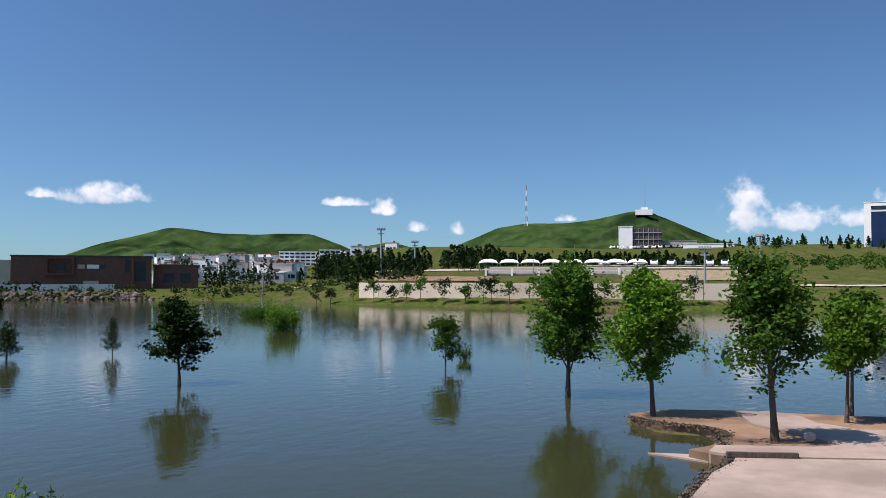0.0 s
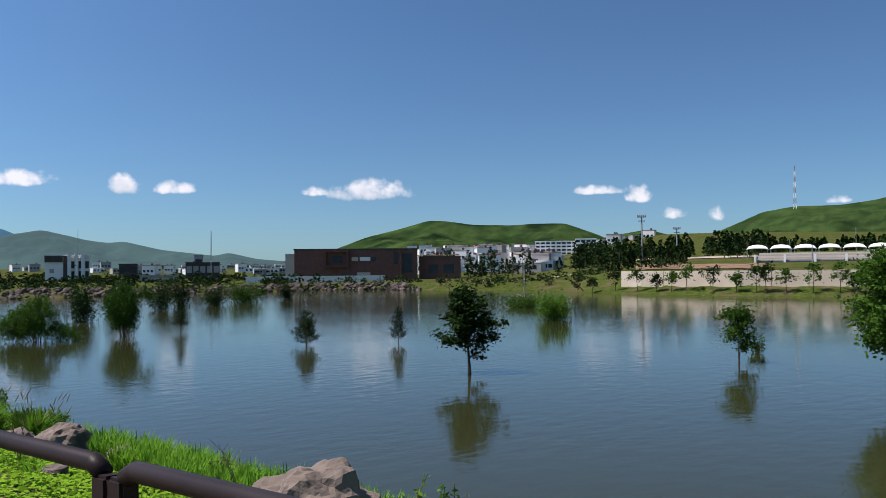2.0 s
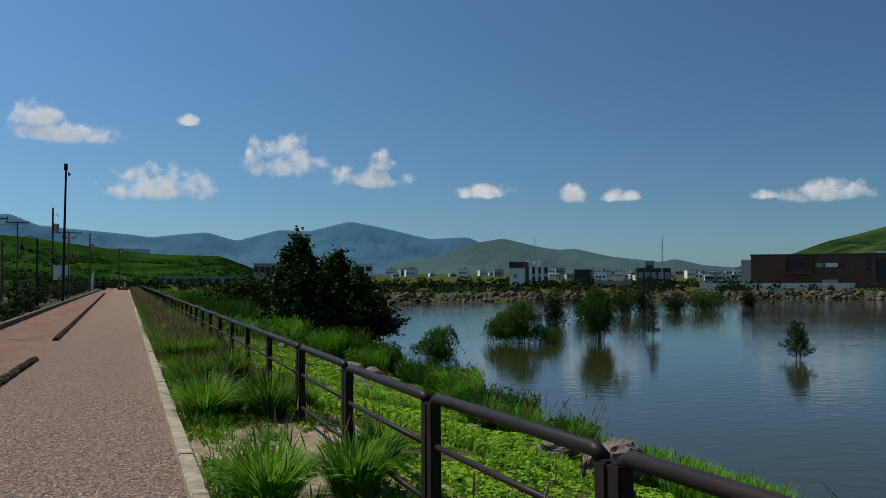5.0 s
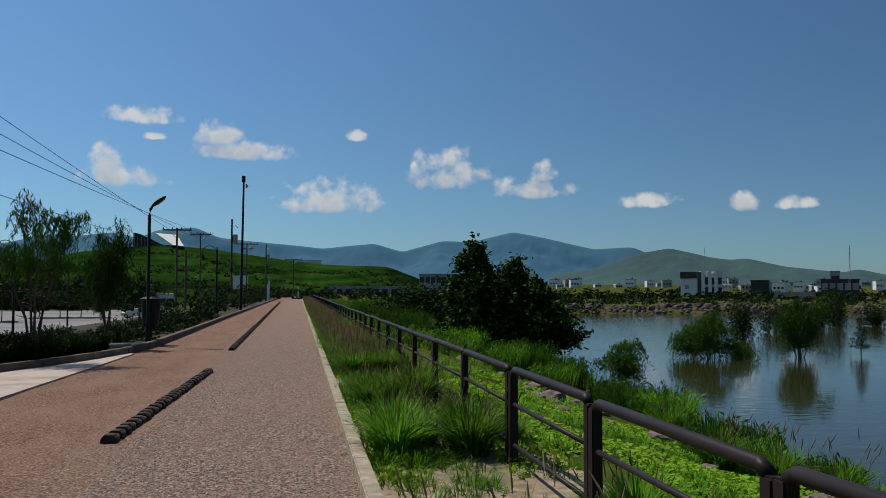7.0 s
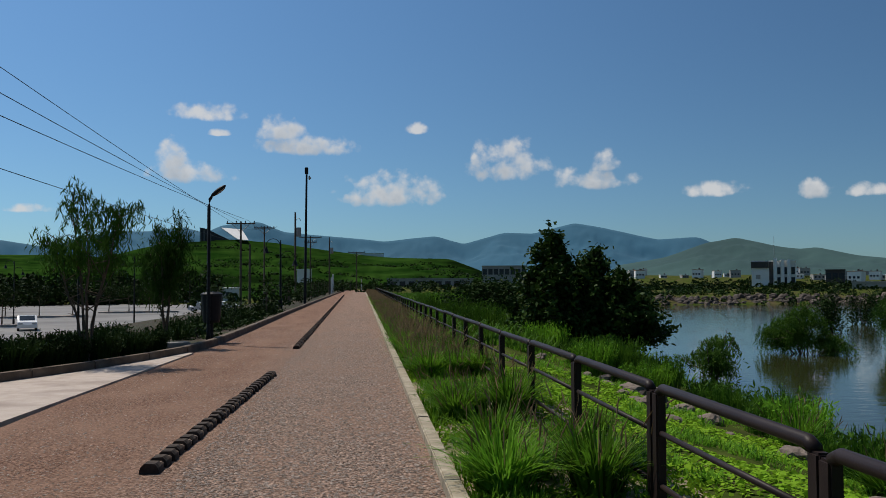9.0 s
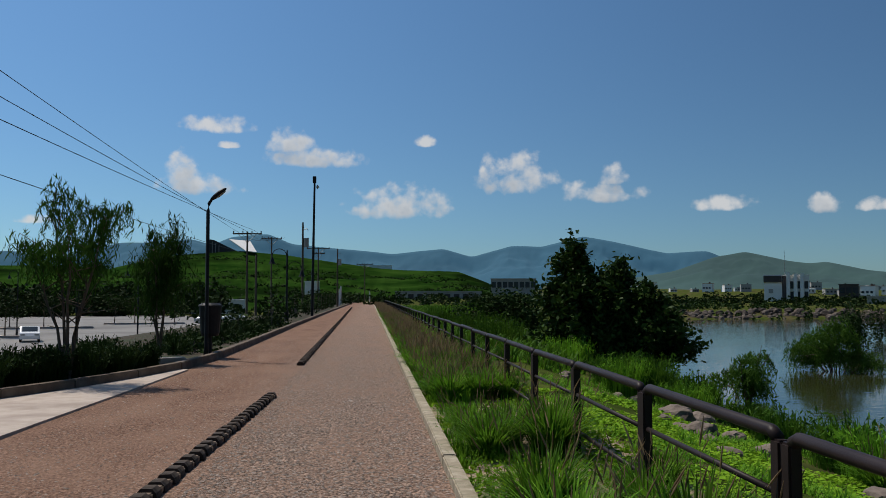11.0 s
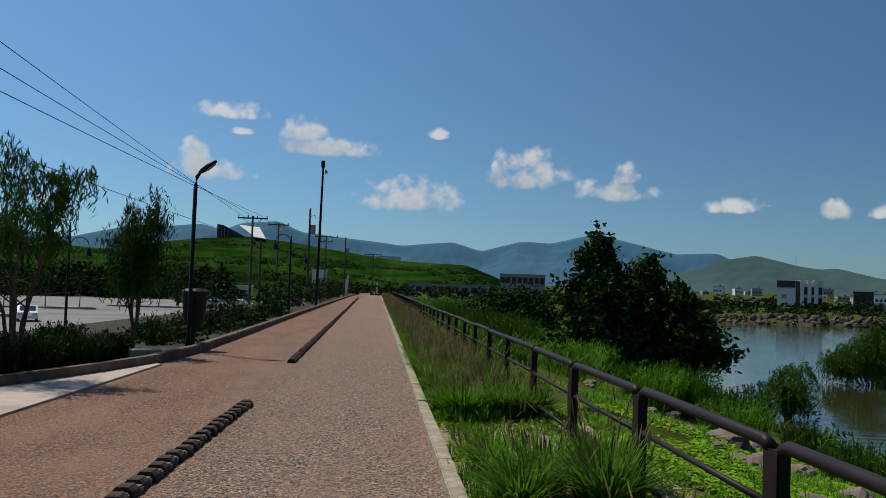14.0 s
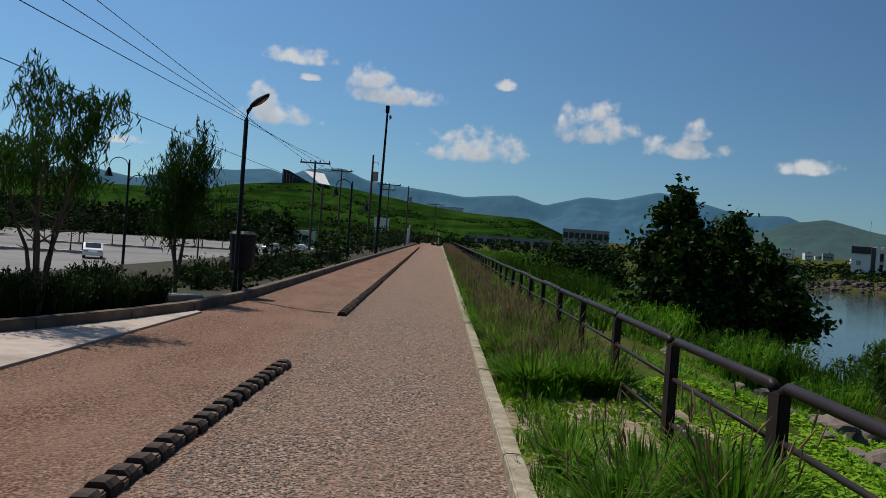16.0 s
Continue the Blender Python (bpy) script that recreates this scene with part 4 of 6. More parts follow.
stuff_blades("bank_grass", "short green grass on the lake bank", scatter(3, 5200, 2.2, 9, -6, 30, patchy(0.2, 0.8, 0.05)), 0.17, 12, 1.0, 0.010, M_GRASS, 3, 0.10)
stuff_blades("bank_grass_far", "green grass on the lake bank", scatter(4, 5000, 2.2, 15, 28, 130, land(0.2)), 0.55, 10, 0.8, 0.03, M_GRASS_D, 4, 0.3)
near_water = stuff_blades("shore_grass", "upright green grass at the water's edge", scatter(5, 1000, 5.6, 9.5, 4.5, 11.8, land(-0.1, 2.1)), 0.42, 30, 0.6, 0.011, M_GRASS, 5, 0.14)


def herb_carpet():
    rng = np.random.default_rng(8)
    n = 64000
    x, y = rng.uniform(2.1, 7.6, n), rng.uniform(-3, 22, n)
    d = lake_distance(x, y)
    keep = (d > 0.6) & (wobble(x, y, 0.9) + 0.4 * wobble(x, y, 0.3) > -0.35)
    x, y = x[keep], y[keep]
    z = ground_z(x, y) + rng.uniform(0.01, 0.11, len(x)) * (0.5 + 0.5 * wobble(x, y, 0.4))
    s = Soup()
    s.quads(leaf_quads(rng, np.stack([x, y, z], 1), 0.08, 0.055, up=0.4, flat=True))
    tagged(s.make("herb_carpet", M_HERB), "bright green low herbs on the lake bank", "herbs", kind="stuff")


herb_carpet()


def strip_herbs():
    """Sparse low herbs and short grass over the bare soil between kerb and fence."""
    rng = np.random.default_rng(18)
    n = 26000
    x, y = rng.uniform(0.68, 2.6, n), rng.uniform(-4, 24, n)
    keep = wobble(x, y, 0.55) + 0.5 * wobble(x + 3, y, 0.2) + 0.35 * np.cos((y - 6.5) * 2 * math.pi / 4.15) + 0.6 * (x > 1.9) > 0.12
    x, y = x[keep], y[keep]
    z = -0.03 + rng.uniform(0.005, 0.09, len(x)) * (0.6 + 0.4 * wobble(x, y, 0.3))
    s = Soup()
    s.quads(leaf_quads(rng, np.stack([x, y, z], 1), 0.075, 0.028, up=0.5, flat=False))
    tagged(s.make("strip_herbs", M_HERB), "low yellowish green herbs on the bare soil", "herbs", kind="stuff")
    spots = [p for p in scatter(19, 900, 0.72, 2.5, 0, 22) if wobble(p[0], p[1], 0.7) > 0.0]
    stuff_blades("strip_short_grass", "short green grass on the bare soil", spots, 0.19, 16, 1.0, 0.006, M_GRASS, 19, 0.09)


strip_herbs()


def reeds(where, r, h, seed, label, count=420, lean=0.3, mat=None):
    rng = np.random.default_rng(seed)
    root = thing("reed_clump", pose(*where), label, "plant", "reed clumps")
    q, tips = blades(rng, count, h, 0, lean, 0.012, r)
    s = Soup()
    s.quads(q)
    c = tips[rng.integers(0, len(tips), count * 3)] * rng.uniform(0.3, 1.0, (count * 3, 1)) + rng.normal(size=(count * 3, 3)) * 0.02
    s.quads(leaf_quads(rng, c, 0.13, 0.034, up=1.0))
    s.make("foliage", mat or M_GRASS, root)


for i, (x, y, r, h) in enumerate([(6.0, 27.5, 0.7, 0.95), (6.4, 24.0, 0.6, 0.8), (6.9, 20.6, 0.55, 0.7), (6.6, 18.0, 0.5, 0.65), (6.1, 14.6, 0.5, 0.7), (5.6, 31.5, 0.7, 0.9), (4.4, 37, 0.9, 1.0),
                                  (4.6, 44, 1.1, 1.1), (4.2, 53, 1.3, 1.2), (5.6, 60, 1.5, 1.2), (7.4, 70, 1.6, 1.4), (4.9, 68, 1.5, 1.2), (7.0, 13.0, 0.4, 0.55),
                                  (6.7, 17.4, 0.45, 0.85), (7.1, 18.9, 0.45, 0.85), (6.5, 26.6, 0.6, 1.1), (7.2, 25.4, 0.5, 1.0), (5.7, 26.0, 0.5, 0.95), (7.6, 23.4, 0.45, 0.8), (6.3, 13.8, 0.4, 0.7), (7.9, -0.1, 0.25, 0.9), (7.9, -0.9, 0.3, 0.92)]):
    reeds((x, y, gz(x, y) - 0.05), r, h, 200 + i, "upright green leafy clump on the lake bank", mat=M_GRASS if i % 4 == 1 else M_GRASS_D)
for i, (x, y) in enumerate([(5.9, 12.4), (6.4, 11.9), (6.2, 16.4), (6.7, 16.9), (6.0, 13.3), (5.4, 12.9)]):
    t = copy_thing(kinds[(i + 2) % 5], pose(x, y, gz(x, y) - 0.05, 0, 0, 70 * i))
for i, (x, y) in enumerate([(2.6, 2.0), (3.0, 1.2), (5.2, 0.4), (5.0, 0.9), (6.0, -0.4), (6.2, -0.9), (5.5, -0.1)]):
    t = copy_thing(kinds[i % 5], pose(x, y, gz(x, y) - 0.05, 0, 0, 50 * i))
    t.scale = (0.7, 0.7, 0.7)


def weed(where, h, seed, dead=False):
    rng = np.random.default_rng(seed)
    root = thing("bare_weed" if dead else "leafy_weed", pose(*where), "dark leafless twiggy weed at the water's edge" if dead else "thin-stemmed leafy weed at the water's edge", "plant")
    s, c = Soup(), []
    for i in range(4 if dead else 7):
        a = rng.uniform(0, 6.28)
        e = np.array([math.cos(a) * h * 0.4, math.sin(a) * h * 0.4, h * rng.uniform(0.6, 1.05)])
        m = e * [0.35, 0.35, 0.55]
        s.tube([(0, 0, -0.05), tuple(m), tuple(e)], [0.008, 0.006, 0.002], 4, False)
        for k in range(6):
            t = rng.uniform(0.35, 0.95)
            p = m + (e - m) * t
            g = rng.normal(size=3) * h * 0.11 + [0, 0, h * 0.06]
            s.tube([tuple(p), tuple(p + g)], [0.004, 0.002], 4, False)
            c += list(p + g * rng.uniform(0, 1.1, (9, 1)) + rng.normal(size=(9, 3)) * 0.012)
    s.make("stem", M_BARK, root)
    if not dead:
        s = Soup()
        s.quads(leaf_quads(rng, np.array(c), 0.05, 0.022, up=0.3))
        s.make("foliage", M_LEAF_B, root)


for i, (x, y, h, dd) in enumerate([(4.5, 1.75, 0.85, False), (4.75, 1.4, 0.8, False), (4.3, 1.6, 0.8, False), (4.35, 2.35, 0.5, True), (6.3, 6.2, 0.7, True), (5.3, 0.1, 0.4, False), (5.0, 0.75, 0.36, False), (5.0, 8.9, 0.5, True), (4.6, 1.1, 0.5, False), (5.9, -0.6, 0.4, False)]):
    weed((x, y, gz(x, y)), h, 300 + i, dd)



def terrace_scrub():
    """Dark shrub lines added to draw the shading bands of the near hill's terraces."""
    from mathutils.bvhtree import BVHTree
    me = bpy.data.objects["hill_4"].data
    bvh = BVHTree.FromPolygons([v.co for v in me.vertices], [tuple(p.vertices) for p in me.polygons])
    g = random.Random(91)
    rng = np.random.default_rng(91)
    c = []
    for r0 in (268, 288, 310, 332, 356, 380, 402):
        for i in range(230):
            if g.random() < 0.3:
                continue
            a = -19 + i * 0.125 + g.uniform(-0.08, 0.08)
            p = polar(a, r0 + 7 * math.sin(a * 0.5 + r0) + g.uniform(-2.0, 2.0))
            hit = bvh.ray_cast(Vector((p.x, p.y, 200)), Vector((0, 0, -1)))[0]
            if hit is None:
                continue
            h = g.uniform(0.4, 1.3) if g.random() < 0.85 else g.uniform(1.5, 2.6)
            c.append(np.array(hit) + rng.normal(size=(14, 3)) * [h * 0.7, h * 0.7, h * 0.3] + [0, 0, h * 0.4])
    s = Soup()
    s.quads(leaf_quads(rng, np.concatenate(c), 0.8, 0.5, up=0.2))
    tagged(s.make("terrace_scrub", M_LEAF_D), "dark shrubs added in lines for the hillside terrace shading", "scrub", kind="stuff")


terrace_scrub()


# ---- rocks ----
def rock_mesh(seed, sx, sy, sz, sub=3, jag=0.35):
    bm = bmesh.new()
    bmesh.ops.create_icosphere(bm, subdivisions=sub, radius=1)
    for v in bm.verts:
        p = v.co.copy()
        n = noise.fractal(p * 1.1 + Vector((seed * 3.1, seed, 0)), 0.8, 2.2, 4)
        c = noise.voronoi(p * 1.6 + Vector((seed, 0, seed)))[0][0]
        v.co = p * (1 + jag * n + 0.25 * (c - 0.4))
        v.co.x *= sx
        v.co.y *= sy
        v.co.z = max(v.co.z, -0.5) * sz
    return bm


def rock(where, sx, sy, sz, seed, label, rz=0, sub=3, mat=None):
    ob = part("rock", rock_mesh(seed, sx, sy, sz, sub), mat or M_ROCK, None, label)
    ob.matrix_world = pose(*where, 0, 0, rz)
    return tagged(ob, label, "rock")


rock((3.9, 1.98, 0.07), 0.45, 0.29, 0.34, 1, "large cracked brown rock on the bank", -50, 5)
rock((5.85, 9.75, -0.70), 0.46, 0.30, 0.30, 2, "flat brown boulder beside the fence", 20, 4)
rock((6.7, 9.7, -0.95), 0.3, 0.2, 0.16, 3, "small brown rock on the bank", 50, 4)
rock((5.7, 10.9, -0.72), 0.3, 0.22, 0.16, 4, "small brown rock on the bank", 10, 4)
for i, (x, y, k) in enumerate([(5.36, 21.5, 0.3), (5.1, 19.7, 0.25), (5.6, 18.3, 0.2), (4.6, 17.3, 0.15), (6.1, 22.4, 0.24), (5.9, 20.3, 0.17), (5.7, 15.6, 0.2)]):
    rock((x, y, gz(x, y) + 0.02 * k), k * 1.3, k, k * 0.75, 80 + i, "large pale brown stone on the grassy bank", 40 * i, 3)
rr = random.Random(9)
for i in range(26):
    y = rr.uniform(6, 30)
    x = rr.uniform(4.4, 7.2)
    s = rr.uniform(0.06, 0.18)
    rock((x, y, gz(x, y) + s * 0.12), s * rr.uniform(0.9, 1.5), s, s * rr.uniform(0.5, 0.8), 20 + i, "pale brown stone on the grassy bank", rr.uniform(0, 180), 2)


def far_riprap():
    rng = np.random.default_rng(4)
    s = Soup()
    shapes = []
    for k in range(8):
        bm = rock_mesh(60 + k, 1, 1, 0.8, 2, 0.4)
        bm.verts.index_update()
        shapes.append(([v.co.copy() for v in bm.verts], [tuple(v.index for v in f.verts) for f in bm.faces]))
        bm.free()
    line = [(22, 110), (34, 122), (52, 124), (70, 124), (90, 124), (110, 124), (112.6, 107)]
    for (ax, ay), (bx, by) in zip(line, line[1:]):
        n = int(math.hypot(bx - ax, by - ay) * 6)
        for i in range(n):
            t = rng.uniform()
            off = rng.uniform(-0.4, 3.2)
            x, y = ax + (bx - ax) * t, ay + (by - ay) * t + off
            k = rng.uniform(0.2, 0.6)
            v, f = shapes[rng.integers(8)]
            zc = WL + off * 0.32 + 0.05
            s.add([(x + p.x * k, y + p.y * k, zc + p.z * k) for p in v], f)
    # Stone colour set dark: the backlit side is painted in.
    tagged(s.make("riprap", material("backlit_dark_stone", (0.035, 0.028, 0.023), (0.16, 0.128, 0.105), 0.9, 0.9, 0.5, 5, rand=0.5, contrast=3)), "brown stones piled along the far shore", "stones", kind="stuff")


far_riprap()


def leaf_belt(name, label, places, mat, seed, leaf=0.5, per=90, cone=True, category="trees"):
    """Far woods: many small crowns of leaf clumps on thin trunks."""
    rng = np.random.default_rng(seed)
    s, t = Soup(), Soup()
    for x, y, z, h, w in places:
        u = rng.uniform(0, 1, per)
        rad = w * ((1 - u) ** 0.7 if cone else np.sqrt(np.clip(1 - (2 * u - 0.9) ** 2, 0.05, 1)))
        a = rng.uniform(0, 6.28, per)
        q = np.sqrt(rng.uniform(0.1, 1, per))
        c = np.stack([x + rad * q * np.cos(a), y + rad * q * np.sin(a), z + h * (0.12 + 0.88 * u)], 1)
        s.quads(leaf_quads(rng, c, leaf, leaf * 0.6, up=0.3))
        t.tube([(x, y, z - 0.5), (x, y, z + h * 0.8)], [0.02 * h + 0.03, 0.02], 5, False)
    ob = s.make(name, mat)
    tagged(ob, label, category, kind="stuff")
    t.make("wood", M_BARK, ob)


def ring(seed, n, az0, az1, r0, r1, h0, h1, aspect=0.3):
    g = random.Random(seed)
    out = []
    for _ in range(n):
        p = polar(g.uniform(az0, az1), g.uniform(r0, r1))
        h = g.uniform(h0, h1)
        out.append((p.x, p.y, gz(p.x, p.y) - 0.2, h, h * aspect * g.uniform(0.8, 1.3)))
    return out


leaf_belt("conifer_belt", "dark conifers on the slope behind the stands", ring(1, 110, 55.5, 67, 205, 262, 3.5, 6.5) + ring(2, 190, 66, 82, 240, 290, 2.5, 4.6) + ring(3, 70, 80, 92, 380, 470, 2.5, 5), M_LEAF_D, 71, 0.9, 80)
leaf_belt("park_trees", "dark park trees behind the lawn", ring(4, 34, 47, 58, 190, 260, 3.5, 7, 0.33) + ring(5, 26, 57, 62, 150, 190, 3, 5, 0.35), M_LEAF_D, 72, 0.7, 90)
leaf_belt("far_shore_scrub", "low green scrub on the far shore", ring(6, 260, 14, 42, 128, 160, 0.5, 1.5, 0.8) + ring(16, 170, 36, 58, 150, 176, 0.5, 1.6, 0.8), M_LEAF_D, 73, 0.4, 40, False, "scrub")
leaf_belt("far_field_scrub", "green scrub in the fields beyond the lake", ring(7, 200, -4, 40, 150, 330, 0.8, 2.4, 0.8) + ring(37, 420, 4, 38, 165, 300, 0.4, 1.3, 1.2), M_LEAF_D, 74, 0.7, 36, False, "scrub")
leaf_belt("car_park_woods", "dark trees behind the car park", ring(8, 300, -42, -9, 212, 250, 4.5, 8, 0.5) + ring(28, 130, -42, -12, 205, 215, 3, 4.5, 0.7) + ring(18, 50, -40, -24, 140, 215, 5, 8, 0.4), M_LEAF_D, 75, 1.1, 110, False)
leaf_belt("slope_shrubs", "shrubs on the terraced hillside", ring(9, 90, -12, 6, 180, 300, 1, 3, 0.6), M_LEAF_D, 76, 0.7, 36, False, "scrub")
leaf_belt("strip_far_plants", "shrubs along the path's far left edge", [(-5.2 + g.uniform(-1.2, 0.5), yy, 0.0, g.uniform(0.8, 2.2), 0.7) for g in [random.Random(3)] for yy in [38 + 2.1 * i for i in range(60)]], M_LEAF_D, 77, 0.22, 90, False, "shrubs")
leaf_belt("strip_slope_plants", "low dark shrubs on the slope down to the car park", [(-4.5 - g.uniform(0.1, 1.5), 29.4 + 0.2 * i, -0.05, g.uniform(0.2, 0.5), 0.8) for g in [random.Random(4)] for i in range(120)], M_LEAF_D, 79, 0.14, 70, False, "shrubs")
leaf_belt("lawn_slope_bushes", "bushes on the slope below the white tower", ring(10, 60, 82, 93, 200, 330, 1.5, 3.5, 0.6), M_LEAF, 78, 0.7, 50, False, "bushes")
g = random.Random(12)
for i in range(22):
    az = 55.5 + i * 1.12 + g.uniform(-0.4, 0.4)
    for r in np.arange(96, 130, 0.5):
        p = polar(az, r)
        if lake_distance(np.array([p.x]), np.array([p.y]))[0] > 1.2:
            break
    h = g.uniform(2.0, 3.6)
    broad_tree("park_tree", (p.x, p.y, gz(p.x, p.y)), h, h * 0.36, h * 0.3, 400 + i, 420, 0.3, g.choice([M_LEAF, M_LEAF_D]), "small green tree before the cream retaining wall", 0.3, 0.05, 6, 3)


# ---- the flooded spit with its paving ----
Z1 = WL + 0.17
plate("bare_earth", [(20.5, 1.9), (19.9, 0.96), (19.9, 0.3), (19.55, -0.15), (19.1, -0.4), (17.8, -0.35), (17.2, -0.05), (16.7, -0.88), (16.2, -0.94), (15.2, -0.76), (14.0, -0.79), (13.2, -0.8), (12.6, -3.0),
                     (12.2, -12), (26.6, -12), (24.2, -6), (23.2, -3.2), (22.9, -1.8), (22.7, -0.1), (22.2, 1.4), (21.1, 2.08)], WL - 0.4, Z1, M_SAND, "bare brown earth spit in the lake", "earth")
plate("paved_path", [(17.62, -0.45), (18.0, -1.4), (18.27, -2.08), (19.36, -3.19), (21.0, -6), (24.0, -12), (19.5, -12), (18.2, -5), (17.58, -3.22), (17.02, -1.8), (16.8, -0.9), (16.95, -0.45)],
      WL - 0.3, WL + 0.215, M_SLAB, "pinkish concrete footpath running into the water", "pavement")
plate("paved_spur", [(22.0, -0.2), (20.52, -0.7), (20.16, -1.11), (19.48, -1.98), (18.75, -2.5), (19.38, -3.17), (21.0, -5.9), (22.2, -5.9), (20.95, -3.2), (20.84, -2.73), (21.39, -1.88), (22.17, -1.5), (22.75, -0.73)],
      WL - 0.3, WL + 0.205, M_SLAB, "pinkish concrete branch path to the spit's tip", "pavement")
plate("plaza", [(16.74, -0.95), (16.25, -0.98), (15.22, -0.82), (14.01, -0.85), (13.3, -0.86), (12.7, -3.0), (11.7, -12), (19.44, -12), (18.15, -5), (17.53, -3.22), (16.97, -1.8)], WL - 0.3, WL + 0.2, M_SLAB, "pinkish grey concrete plaza by the lake", "pavement")
plate("sunken_path", [(17.3, 0.72), (17.5, 0.0), (17.6, -0.44), (16.95, -0.44), (17.12, 0.1)], WL - 0.3, WL + 0.03, M_SLAB, "wet end of the concrete footpath in the water", "pavement")
t = part("timber_edge", box_bm(-0.6, -0.05, 0, 0.6, 0.05, 0.09, bevel=0.01), M_BARK, None)
t.matrix_world = pose(16.83, -1.36, WL + 0.2, 0, 0, 111)
tagged(t, "dark timber edging at the plaza's corner", "edging")
t = part("stone_block", box_bm(-0.09, -0.09, 0, 0.09, 0.09, 0.16, bevel=0.03), M_CONC, None)
t.matrix_world = pose(18.9, -1.95, WL + 0.21, 0, 0, 30)
tagged(t, "small pale stone block on the footpath", "block")


def leaf_litter():
    rng = np.random.default_rng(15)
    line = np.array([(13.3, -0.83), (14.0, -0.82), (15.2, -0.79), (16.2, -0.96), (16.75, -0.9), (18.4, -0.38), (19.1, -0.4), (19.55, -0.15), (19.9, 0.3), (19.9, 0.96), (20.5, 1.9)])
    n = 5200
    i = rng.integers(0, len(line) - 1, n)
    p = line[i] + (line[i + 1] - line[i]) * rng.uniform(0, 1, (n, 1)) + rng.normal(size=(n, 2)) * 0.075
    s = Soup()
    s.quads(leaf_quads(rng, np.concatenate([p, WL + 0.17 + np.abs(rng.normal(size=(n, 1))) * 0.012], 1), 0.055, 0.03, up=0.0))
    tagged(s.make("leaf_litter", M_BARK), "dark washed-up leaves along the waterline", "litter", kind="stuff")


leaf_litter()


# ---- across the lake ----
def facade(name, az0, az1, r, z0, z1, depth, wall, label, category="building", roof=None, r2=None, group=""):
    """A building whose front runs between two bearings; returns (root, width). Local x runs along the front, -y faces the lake."""
    a, b = polar(az0, r), polar(az1, r2 or r)
    wdt = (b - a).length
    ang = math.degrees(math.atan2(b.y - a.y, b.x - a.x))
    root = thing(name, pose(a.x, a.y, z0, 0, 0, ang), label, category, group)
    part("wall", box_bm(0, 0, -2.5, wdt, depth, z1 - z0), wall, root)
    part("roof", box_bm(-0.15, -0.15, z1 - z0, wdt + 0.15, depth + 0.15, z1 - z0 + 0.25), roof or wall, root)
    return root, wdt


def window(root, x0, z0, x1, z1, mat=None, proud=0.06, name="window"):
    w = part(name, box_bm(x0, -proud, z0, x1, 0.05, z1), mat or M_GLASS, root)
    return w


def framed(root, x0, z0, x1, z1, t=0.25, out=0.5, mat=None, glass=None):
    """A projecting window box: frame of four sides with the pane set back."""
    bm = bmesh.new()
    for q in ((x0, z0, x1, z0 + t), (x0, z1 - t, x1, z1), (x0, z0 + t, x0 + t, z1 - t), (x1 - t, z0 + t, x1, z1 - t)):
        add_box(bm, q[0], -out, q[1], q[2], 0.02, q[3])
    f = part("window", bm, mat or M_WHITE, root)
    part("pane", box_bm(x0 + t, -0.04, z0 + t, x1 - t, 0.03, z1 - t), glass or M_GLASS, f)


def brick_hall():
    root, w = facade("brick_hall", 37.95, 45.6, 190, 1.5, 6.35, 14, M_BRICK, "long low dark red brick hall across the lake", roof=M_DARKWALL)
    part("pale_end_wall", box_bm(-1.9, 0.5, -2, -0.02, 12, 4.1), M_CREAM, root, "cream plastered end wall")
    framed(root, 6.2, 1.2, 11.2, 4.75, 0.35, 1.0, M_BRICK, M_BRICK)
    window(root, 7.8, 2.2, 9.8, 3.6, proud=0.1)
    for x0, x1, m in ((11.9, 13.2, M_CREAM), (13.6, 15.8, M_WHITE), (16.0, 17.0, M_GLASS)):
        window(root, x0, 2.5, x1, 3.3, m)
    window(root, 20.7, 1.8, 21.6, 4.4)
    part("pillar", box_bm(22.0, -0.6, -2, 22.35, 0.1, 4.6), M_BRICK, root)
    window(root, 22.6, 0, 24.6, 4.0, M_GLASS)
    window(root, 13.0, -1.0, 15.8, 0.1, M_CREAM)
    b, w2 = facade("brick_annex", 45.7, 48.3, 192, 0.5, 4.7, 10, M_BRICK, "low dark brick annex beside the brick hall", roof=M_DARKWALL)
    window(b, 2, 0.8, 4, 2.6)
    window(b, 5.2, 0.8, 7.4, 2.6)
    wl, _ = facade("boundary_wall", 35.0, 43.5, 182, -0.2, 0.7, 0.4, M_WHITE, "long low white boundary wall across the lake", "wall")


brick_hall()


def white_modern_house():
    root, w = facade("modern_house", 23.6, 26.0, 232, 0.5, 6.2, 8, M_WHITE, "white modern house with dark upper storey and tall fins")
    window(root, -0.1, 4.2, 3.9, 5.75, M_DARKWALL, 0.3, "upper_storey")
    window(root, 4.0, -0.5, 4.9, 5.9, M_DARKWALL, 0.1)
    for x in (5.0, 6.6, 8.0):
        part("fin", box_bm(x, -0.9, -2.5, x + 0.75, 0.2, 6.6 if x < 6 else 6.2), M_WHITE, root)
    for k in range(2):
        window(root, 5.8, 0.3 + 2.4 * k, 6.5, 2.0 + 2.4 * k)
        window(root, 7.4, 0.3 + 2.4 * k, 7.95, 2.0 + 2.4 * k)
        window(root, 8.9, 0.3 + 2.4 * k, 9.7, 2.0 + 2.4 * k)
    window(root, 1.0, 1.6, 2.0, 2.6, M_GREY)


white_modern_house()


